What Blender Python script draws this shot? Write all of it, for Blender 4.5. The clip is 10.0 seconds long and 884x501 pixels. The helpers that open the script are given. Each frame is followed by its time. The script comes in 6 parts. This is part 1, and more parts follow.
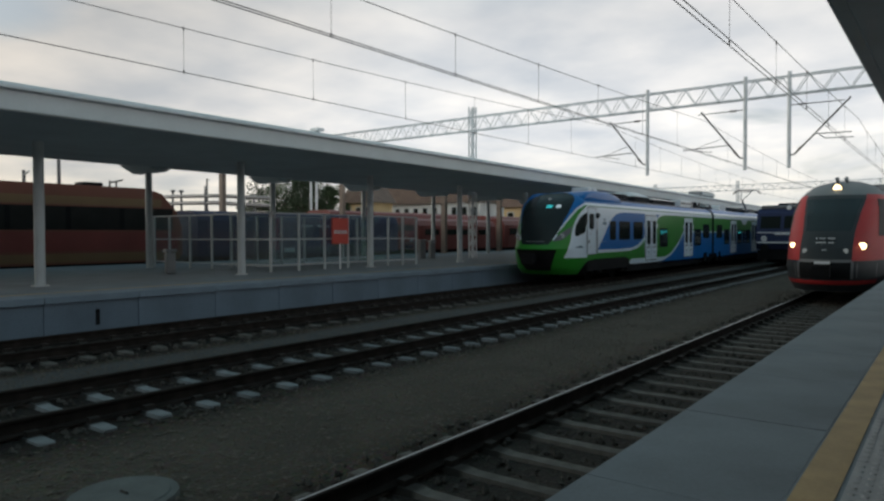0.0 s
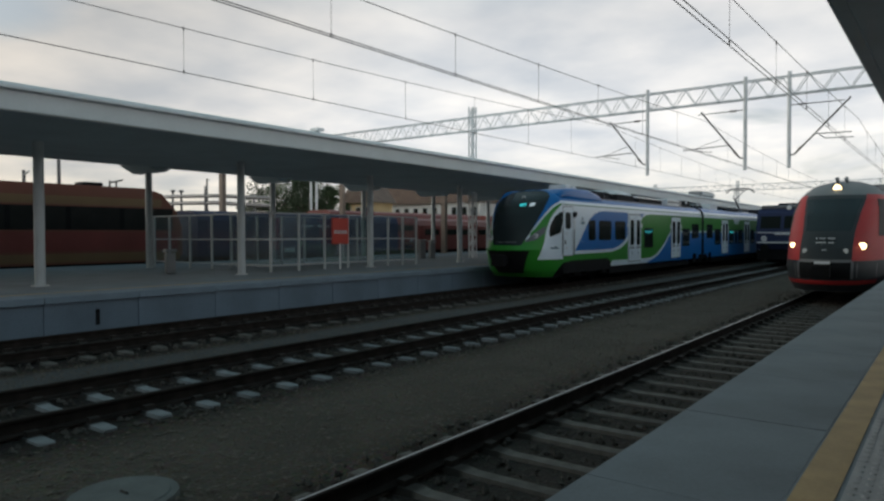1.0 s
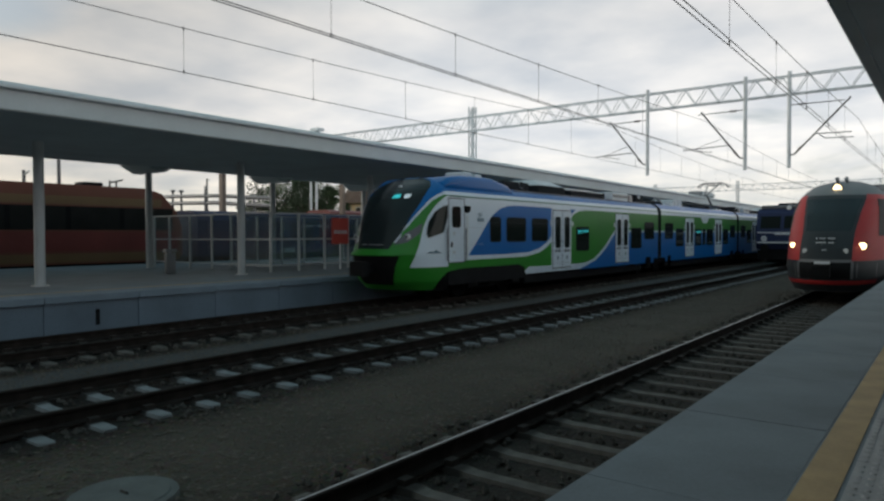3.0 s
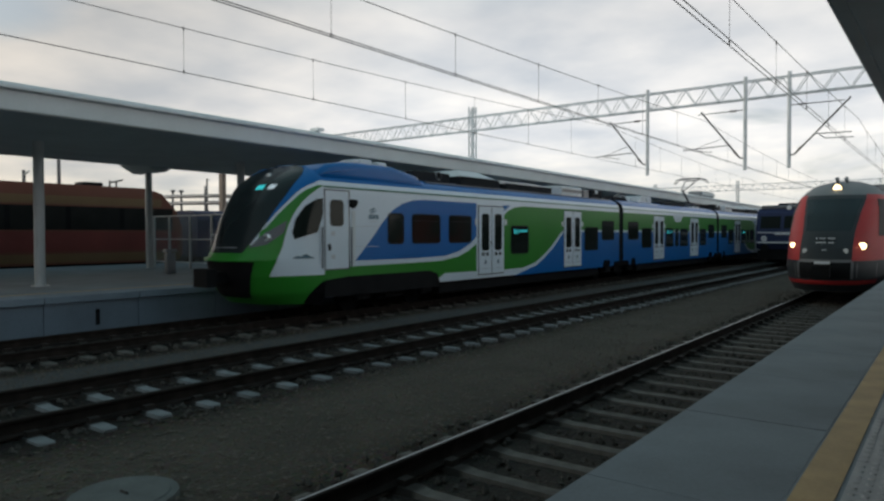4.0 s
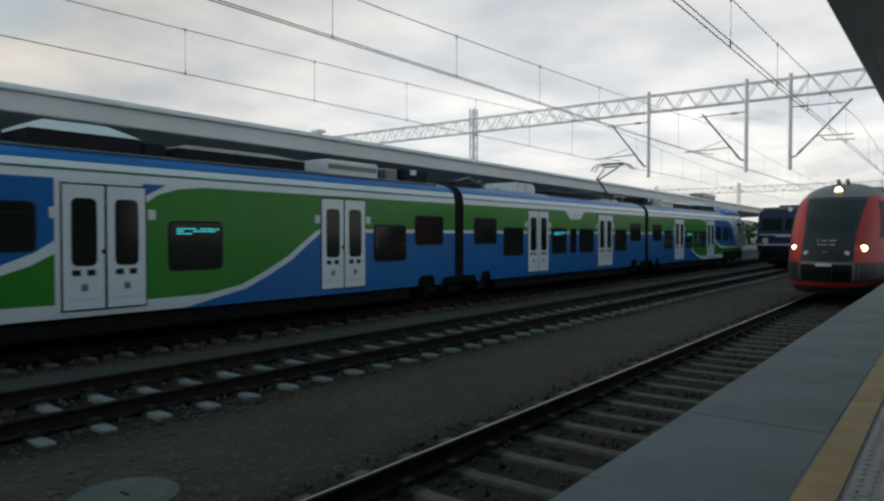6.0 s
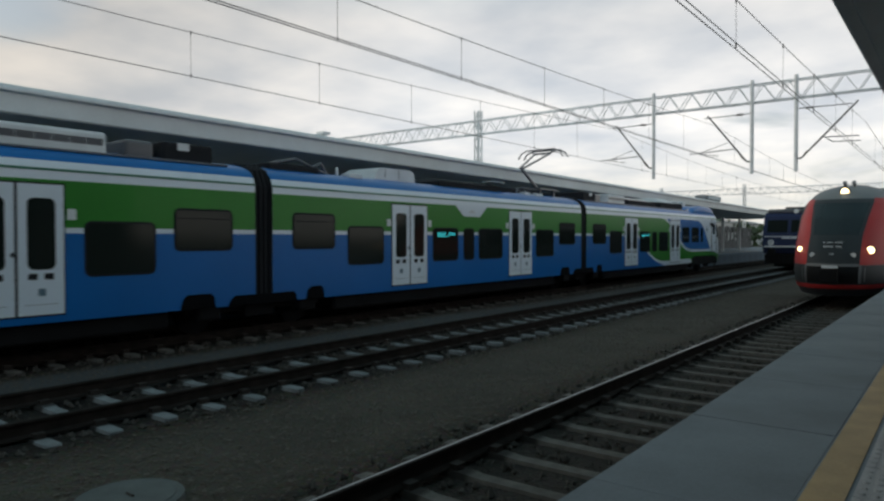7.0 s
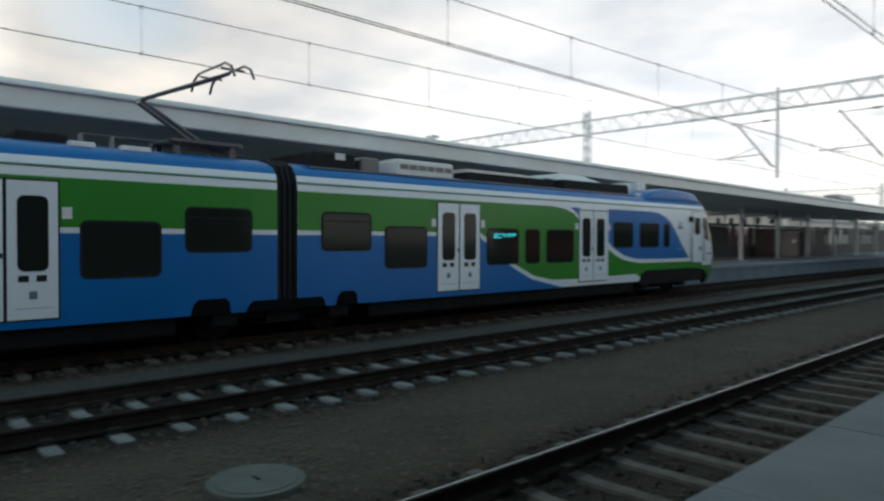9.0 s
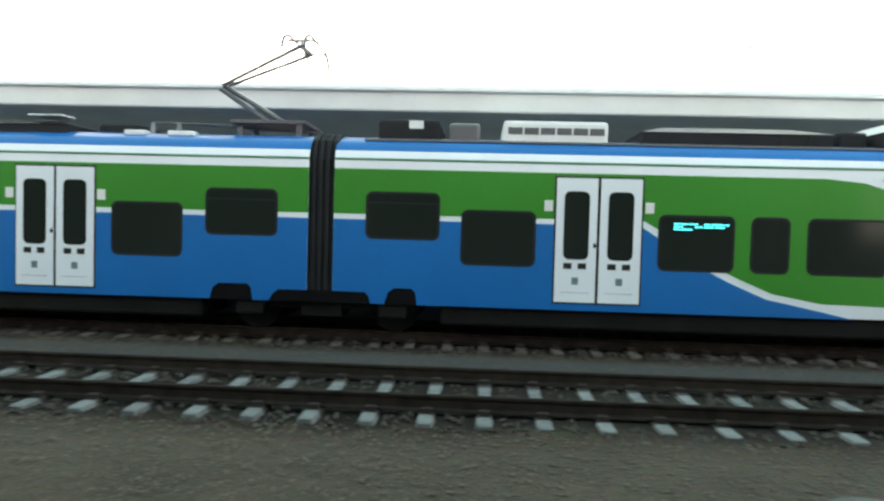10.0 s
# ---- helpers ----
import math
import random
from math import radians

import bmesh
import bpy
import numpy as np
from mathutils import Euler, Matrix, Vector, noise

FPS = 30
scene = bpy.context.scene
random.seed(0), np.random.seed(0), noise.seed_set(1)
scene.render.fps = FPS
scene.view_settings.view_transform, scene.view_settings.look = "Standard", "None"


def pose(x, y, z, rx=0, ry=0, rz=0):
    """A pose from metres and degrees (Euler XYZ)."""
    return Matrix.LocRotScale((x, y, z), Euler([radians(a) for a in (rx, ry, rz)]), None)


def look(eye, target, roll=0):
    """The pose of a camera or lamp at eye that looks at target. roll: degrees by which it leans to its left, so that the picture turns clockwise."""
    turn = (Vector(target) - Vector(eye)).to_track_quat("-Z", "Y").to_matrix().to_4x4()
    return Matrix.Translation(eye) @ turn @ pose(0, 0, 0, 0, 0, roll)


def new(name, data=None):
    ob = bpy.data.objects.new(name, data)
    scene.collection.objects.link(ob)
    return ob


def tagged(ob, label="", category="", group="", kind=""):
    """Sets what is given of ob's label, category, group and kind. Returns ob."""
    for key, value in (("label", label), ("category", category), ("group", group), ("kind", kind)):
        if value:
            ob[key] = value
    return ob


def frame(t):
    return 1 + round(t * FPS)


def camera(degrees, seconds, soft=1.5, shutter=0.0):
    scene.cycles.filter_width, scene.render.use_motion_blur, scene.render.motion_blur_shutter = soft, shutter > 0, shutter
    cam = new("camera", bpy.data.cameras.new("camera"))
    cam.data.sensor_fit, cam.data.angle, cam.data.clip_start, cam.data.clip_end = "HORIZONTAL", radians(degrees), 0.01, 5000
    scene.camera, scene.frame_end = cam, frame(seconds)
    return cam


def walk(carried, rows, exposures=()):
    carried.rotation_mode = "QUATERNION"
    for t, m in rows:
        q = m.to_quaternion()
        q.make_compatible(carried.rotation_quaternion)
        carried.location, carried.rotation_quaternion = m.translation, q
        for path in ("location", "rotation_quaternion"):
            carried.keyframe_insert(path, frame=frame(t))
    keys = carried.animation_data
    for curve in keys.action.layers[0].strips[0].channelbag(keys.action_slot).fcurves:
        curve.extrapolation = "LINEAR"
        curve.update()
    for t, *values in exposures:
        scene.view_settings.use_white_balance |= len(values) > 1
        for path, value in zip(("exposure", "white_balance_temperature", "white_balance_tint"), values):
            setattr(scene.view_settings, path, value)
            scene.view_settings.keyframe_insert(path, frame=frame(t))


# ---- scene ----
cam = camera(66.38, 10.0, soft=2.5, shutter=0.2)
EYE = 1.917


def cam_row(t, x, y, z, yaw, pitch, roll):
    return (t, pose(x, y, EYE + z, 90 + pitch, roll, yaw))


walk(cam, [
    cam_row(0.0, 0, 0, 0, 37.23, -1.35, 0.13),
    cam_row(2.7, 0, 0, 0, 37.23, -1.35, 0.13),
    cam_row(5.0, 0, 0, 0, 37.23, -1.35, 0.13),
    cam_row(5.5, 0, 0, 0, 37.17, -1.31, 0.07),
    cam_row(7.0, 0, 0, 0, 37.71, -1.056, 0.05),
    cam_row(7.5, 0, 0, 0, 37.56, -1.064, 0.07),
    cam_row(8.0, 0, 0, 0, 37.80, -1.031, 0.05),
    cam_row(8.5, 0, 0, 0, 37.98, -0.948, 0.01),
    cam_row(8.7, 0, -0.01, 0, 38.52, -0.87, 0.03),
    cam_row(8.8, 0, -0.02, 0, 40.50, -0.85, -0.02),
    cam_row(8.9, 0, -0.04, -0.01, 43.15, -0.86, -0.08),
    cam_row(9.0, 0, -0.075, -0.02, 46.64, -0.86, -0.10),
    cam_row(9.1, -0.03, -0.10, -0.02, 51.10, -0.92, -0.25),
    cam_row(9.2, -0.06, -0.12, -0.025, 56.13, -0.977, -0.46),
    cam_row(9.4, -0.105, -0.13, -0.01, 65.87, -1.28, -0.76),
    cam_row(9.6, -0.15, -0.20, 0.005, 75.54, -1.54, -1.17),
    cam_row(9.8, -0.185, -0.28, 0.005, 84.24, -1.86, -1.52),
    cam_row(10.0, -0.185, -0.35, 0.005, 93.29, -2.08, -1.55),
], exposures=[(0.0, 0.16, 6450, 6), (8.6, 0.16, 6450, 6), (9.0, 0.55, 6450, 6), (9.2, 0.68, 6450, 6), (9.4, 1.05, 6550, 6), (9.7, 1.7, 6900, 6), (10.0, 2.2, 7300, 6)])

# ---- light: a thinly clouded evening sky with the sun low beyond the far canopy ----
SUN_YAW, SUN_UP = 112, 17
world = bpy.data.worlds.new("evening_sky")
scene.world = world
world.use_nodes = True
wn, wl = world.node_tree.nodes, world.node_tree.links
wn.clear()
w_out, w_bg = wn.new("ShaderNodeOutputWorld"), wn.new("ShaderNodeBackground")
w_sky = wn.new("ShaderNodeTexSky")
w_sky.sky_type, w_sky.sun_disc = "NISHITA", False
w_sky.sun_elevation, w_sky.sun_rotation = radians(SUN_UP), radians(-SUN_YAW)
w_sky.dust_density, w_sky.air_density = 2.0, 1.0
w_co = wn.new("ShaderNodeTexCoord")
w_sep = wn.new("ShaderNodeSeparateXYZ")
wl.new(w_co.outputs["Generated"], w_sep.inputs[0])
# the direction, flattened onto a cloud layer overhead
w_up = wn.new("ShaderNodeMath"); w_up.operation = "ADD"; w_up.inputs[1].default_value = 0.16
wl.new(w_sep.outputs["Z"], w_up.inputs[0])
w_mx = wn.new("ShaderNodeMath"); w_mx.operation = "MAXIMUM"; w_mx.inputs[1].default_value = 0.05
wl.new(w_up.outputs[0], w_mx.inputs[0])
w_div = wn.new("ShaderNodeVectorMath"); w_div.operation = "DIVIDE"
w_cmb = wn.new("ShaderNodeCombineXYZ")
for k in range(3):
    wl.new(w_mx.outputs[0], w_cmb.inputs[k])
wl.new(w_co.outputs["Generated"], w_div.inputs[0])
wl.new(w_cmb.outputs[0], w_div.inputs[1])
w_no = wn.new("ShaderNodeTexNoise")
w_no.inputs["Scale"].default_value, w_no.inputs["Detail"].default_value, w_no.inputs["Roughness"].default_value = 0.75, 5.0, 0.52
w_no.inputs["Distortion"].default_value = 0.4
wl.new(w_div.outputs[0], w_no.inputs["Vector"])
w_cov = wn.new("ShaderNodeValToRGB")
w_cov.color_ramp.elements[0].position, w_cov.color_ramp.elements[1].position = 0.25, 0.41
wl.new(w_no.outputs["Fac"], w_cov.inputs[0])
w_no2 = wn.new("ShaderNodeTexNoise")
w_no2.inputs["Scale"].default_value, w_no2.inputs["Detail"].default_value = 1.9, 7.0
wl.new(w_div.outputs[0], w_no2.inputs["Vector"])
w_col = wn.new("ShaderNodeValToRGB")
w_col.color_ramp.elements[0].position, w_col.color_ramp.elements[0].color = 0.30, (5.0, 5.2, 5.7, 1)
w_col.color_ramp.elements[1].position, w_col.color_ramp.elements[1].color = 0.70, (8.3, 7.9, 7.75, 1)
wl.new(w_no2.outputs["Fac"], w_col.inputs[0])
# cloud brightens towards the sun
w_dot = wn.new("ShaderNodeVectorMath"); w_dot.operation = "DOT_PRODUCT"
w_dot.inputs[1].default_value = (-math.sin(radians(SUN_YAW)) * math.cos(radians(SUN_UP)), math.cos(radians(SUN_YAW)) * math.cos(radians(SUN_UP)), math.sin(radians(SUN_UP)))
wl.new(w_co.outputs["Generated"], w_dot.inputs[0])
w_mr = wn.new("ShaderNodeMapRange")
w_mr.inputs["From Min"].default_value, w_mr.inputs["From Max"].default_value = 0.84, 1.0
w_mr.inputs["To Min"].default_value, w_mr.inputs["To Max"].default_value = 1.0, 3.0
wl.new(w_dot.outputs["Value"], w_mr.inputs["Value"])
w_glow = wn.new("ShaderNodeVectorMath"); w_glow.operation = "SCALE"
# and is warmer on that side
w_wf = wn.new("ShaderNodeMapRange")
w_wf.inputs["From Min"].default_value, w_wf.inputs["From Max"].default_value = 0.35, 0.80
wl.new(w_dot.outputs["Value"], w_wf.inputs["Value"])
w_warm = wn.new("ShaderNodeMix"); w_warm.data_type, w_warm.blend_type = "RGBA", "MULTIPLY"
w_warm.inputs["B"].default_value = (0.77, 0.73, 0.675, 1)
wl.new(w_wf.outputs[0], w_warm.inputs["Factor"]); wl.new(w_col.outputs["Color"], w_warm.inputs["A"])
# thick cloud overhead is bluer
w_bf = wn.new("ShaderNodeMapRange")
w_bf.inputs["From Min"].default_value, w_bf.inputs["From Max"].default_value = 0.3, 0.8
wl.new(w_sep.outputs["Z"], w_bf.inputs["Value"])
w_cool = wn.new("ShaderNodeMix"); w_cool.data_type, w_cool.blend_type = "RGBA", "MULTIPLY"
w_cool.inputs["B"].default_value = (0.56, 0.97, 1.10, 1)
wl.new(w_bf.outputs[0], w_cool.inputs["Factor"]); wl.new(w_warm.outputs["Result"], w_cool.inputs["A"])
# a warm band lies low over the horizon
w_hf = wn.new("ShaderNodeMapRange"); w_hf.interpolation_type = "SMOOTHSTEP"
w_hf.inputs["From Min"].default_value, w_hf.inputs["From Max"].default_value = 0.0, 0.16
w_hf.inputs["To Min"].default_value, w_hf.inputs["To Max"].default_value = 1.0, 0.0
wl.new(w_sep.outputs["Z"], w_hf.inputs["Value"])
w_low = wn.new("ShaderNodeMix"); w_low.data_type, w_low.blend_type = "RGBA", "MULTIPLY"
w_low.inputs["B"].default_value = (1.0, 0.96, 0.86, 1)
wl.new(w_hf.outputs[0], w_low.inputs["Factor"]); wl.new(w_cool.outputs["Result"], w_low.inputs["A"])
wl.new(w_low.outputs["Result"], w_glow.inputs[0])
# thick cloud overhead is darker than the band above the horizon
w_zen = wn.new("ShaderNodeMapRange")
w_zen.interpolation_type = "SMOOTHSTEP"
w_zen.inputs["From Min"].default_value, w_zen.inputs["From Max"].default_value = 0.05, 0.75
w_zen.inputs["To Min"].default_value, w_zen.inputs["To Max"].default_value = 1.25, 0.50
wl.new(w_sep.outputs["Z"], w_zen.inputs["Value"])
w_mul = wn.new("ShaderNodeMath"); w_mul.operation = "MULTIPLY"
wl.new(w_mr.outputs[0], w_mul.inputs[0]); wl.new(w_zen.outputs[0], w_mul.inputs[1])
wl.new(w_mul.outputs[0], w_glow.inputs["Scale"])
w_mix = wn.new("ShaderNodeMix"); w_mix.data_type = "RGBA"
# a gap in the cloud where blue shows through
w_gap = wn.new("ShaderNodeVectorMath"); w_gap.operation = "DOT_PRODUCT"
w_gap.inputs[1].default_value = (-math.sin(radians(72)) * math.cos(radians(20)), math.cos(radians(72)) * math.cos(radians(20)), math.sin(radians(20)))
wl.new(w_co.outputs["Generated"], w_gap.inputs[0])
w_wob = wn.new("ShaderNodeMath"); w_wob.operation = "MULTIPLY_ADD"; w_wob.inputs[1].default_value = -0.012
wl.new(w_no2.outputs["Fac"], w_wob.inputs[0]); wl.new(w_gap.outputs["Value"], w_wob.inputs[2])
w_hole = wn.new("ShaderNodeMapRange"); w_hole.interpolation_type = "SMOOTHSTEP"
w_hole.inputs["From Min"].default_value, w_hole.inputs["From Max"].default_value = 0.984, 0.994
w_hole.inputs["To Min"].default_value, w_hole.inputs["To Max"].default_value = 1.0, 0.25
wl.new(w_wob.outputs[0], w_hole.inputs["Value"])
w_cut = wn.new("ShaderNodeMath"); w_cut.operation = "MULTIPLY"
wl.new(w_cov.outputs["Color"], w_cut.inputs[0]); wl.new(w_hole.outputs[0], w_cut.inputs[1])
wl.new(w_cut.outputs[0], w_mix.inputs["Factor"])
wl.new(w_sky.outputs["Color"], w_mix.inputs["A"])
wl.new(w_glow.outputs[0], w_mix.inputs["B"])
wl.new(w_mix.outputs["Result"], w_bg.inputs["Color"])
w_bg.inputs["Strength"].default_value = 0.097
wl.new(w_bg.outputs[0], w_out.inputs[0])

sun = new("sun", bpy.data.lights.new("sun", "SUN"))
sun.data.energy, sun.data.angle, sun.data.color = 0.5, radians(12), (1.0, 0.9, 0.78)
sun.matrix_basis = look((0, 0, 0), (math.sin(radians(SUN_YAW)), -math.cos(radians(SUN_YAW)), -math.tan(radians(SUN_UP))))


# ---- materials ----
def mat(name, colour, rough=0.6, metal=0.0, vary=0.25, scale=3.0, fine=40.0, bump=0.15, second=None, coat=0.0, island=0.0, emit=None, power=1.0, spec=0.5):
    m = bpy.data.materials.new(name)
    m.use_nodes = True
    n, l = m.node_tree.nodes, m.node_tree.links
    b = n["Principled BSDF"]
    b.inputs["Roughness"].default_value, b.inputs["Metallic"].default_value = rough, metal
    b.inputs["Coat Weight"].default_value = coat
    b.inputs["Specular IOR Level"].default_value = spec
    if emit:
        b.inputs["Base Color"].default_value = (*colour, 1)
        b.inputs["Emission Color"].default_value = (*emit, 1)
        b.inputs["Emission Strength"].default_value = power
        return m
    co = n.new("ShaderNodeTexCoord")
    a, f = n.new("ShaderNodeTexNoise"), n.new("ShaderNodeTexNoise")
    a.inputs["Scale"].default_value, a.inputs["Detail"].default_value = scale, 5
    f.inputs["Scale"].default_value, f.inputs["Detail"].default_value = fine, 3
    for k in (a, f):
        l.new(co.outputs["Object"], k.inputs["Vector"])
    add = n.new("ShaderNodeMath"); add.operation = "MULTIPLY_ADD"
    add.inputs[1].default_value = 0.4
    l.new(f.outputs["Fac"], add.inputs[0]); l.new(a.outputs["Fac"], add.inputs[2])
    last = add.outputs[0]
    if island:
        info = n.new("ShaderNodeObjectInfo")
        geo = n.new("ShaderNodeNewGeometry")
        s1 = n.new("ShaderNodeMath"); s1.operation = "MULTIPLY_ADD"; s1.inputs[1].default_value = island
        l.new(info.outputs["Random"], s1.inputs[0]); l.new(last, s1.inputs[2])
        s2 = n.new("ShaderNodeMath"); s2.operation = "MULTIPLY_ADD"; s2.inputs[1].default_value = island
        l.new(geo.outputs["Random Per Island"], s2.inputs[0]); l.new(s1.outputs[0], s2.inputs[2])
        s3 = n.new("ShaderNodeMath"); s3.operation = "SUBTRACT"; s3.inputs[1].default_value = island
        l.new(s2.outputs[0], s3.inputs[0])
        last = s3.outputs[0]
    ramp = n.new("ShaderNodeValToRGB")
    lo = second or [c * (1 - vary) for c in colour]
    hi = colour if second else [min(1, c * (1 + vary)) for c in colour]
    ramp.color_ramp.elements[0].position, ramp.color_ramp.elements[0].color = 0.45, (*lo, 1)
    ramp.color_ramp.elements[1].position, ramp.color_ramp.elements[1].color = 0.95, (*hi, 1)
    l.new(last, ramp.inputs[0]); l.new(ramp.outputs[0], b.inputs["Base Color"])
    if bump:
        bp = n.new("ShaderNodeBump")
        bp.inputs["Strength"].default_value, bp.inputs["Distance"].default_value = bump, 0.02
        l.new(add.outputs[0], bp.inputs["Height"]); l.new(bp.outputs[0], b.inputs["Normal"])
    return m


def glass_mat(name, colour, rough=0.08):
    m = bpy.data.materials.new(name)
    m.use_nodes = True
    b = m.node_tree.nodes["Principled BSDF"]
    b.inputs["Base Color"].default_value = (*colour, 1)
    b.inputs["Roughness"].default_value = rough
    b.inputs["Transmission Weight"].default_value = 0.0
    b.inputs["IOR"].default_value = 1.5
    b.inputs["Specular IOR Level"].default_value = 0.23
    return m


def clear_glass(name, tint=(0.86, 0.92, 0.93)):
    m = bpy.data.materials.new(name)
    m.use_nodes = True
    n, l = m.node_tree.nodes, m.node_tree.links
    g, t, mx = n.new("ShaderNodeBsdfGlossy"), n.new("ShaderNodeBsdfTransparent"), n.new("ShaderNodeMixShader")
    g.inputs["Roughness"].default_value = 0.06
    t.inputs["Color"].default_value = (*tint, 1)
    mx.inputs[0].default_value = 0.07
    l.new(t.outputs[0], mx.inputs[1]); l.new(g.outputs[0], mx.inputs[2])
    # dusty film whose pale colour also stands in for sky haze mirrored in panes
    dust, dusty_haze = n.new("ShaderNodeMixShader"), n.new("ShaderNodeBsdfDiffuse")
    dusty_haze.inputs["Color"].default_value = (0.55, 0.62, 0.66, 1)
    co, no, mr = n.new("ShaderNodeTexCoord"), n.new("ShaderNodeTexNoise"), n.new("ShaderNodeMapRange")
    no.inputs["Scale"].default_value, no.inputs["Detail"].default_value = 2.0, 5
    mr.inputs["To Min"].default_value, mr.inputs["To Max"].default_value = 0.02, 0.075
    l.new(co.outputs["Object"], no.inputs["Vector"]); l.new(no.outputs["Fac"], mr.inputs["Value"])
    l.new(mr.outputs[0], dust.inputs[0]); l.new(mx.outputs[0], dust.inputs[1]); l.new(dusty_haze.outputs[0], dust.inputs[2])
    l.new(dust.outputs[0], n["Material Output"].inputs[0])
    return m


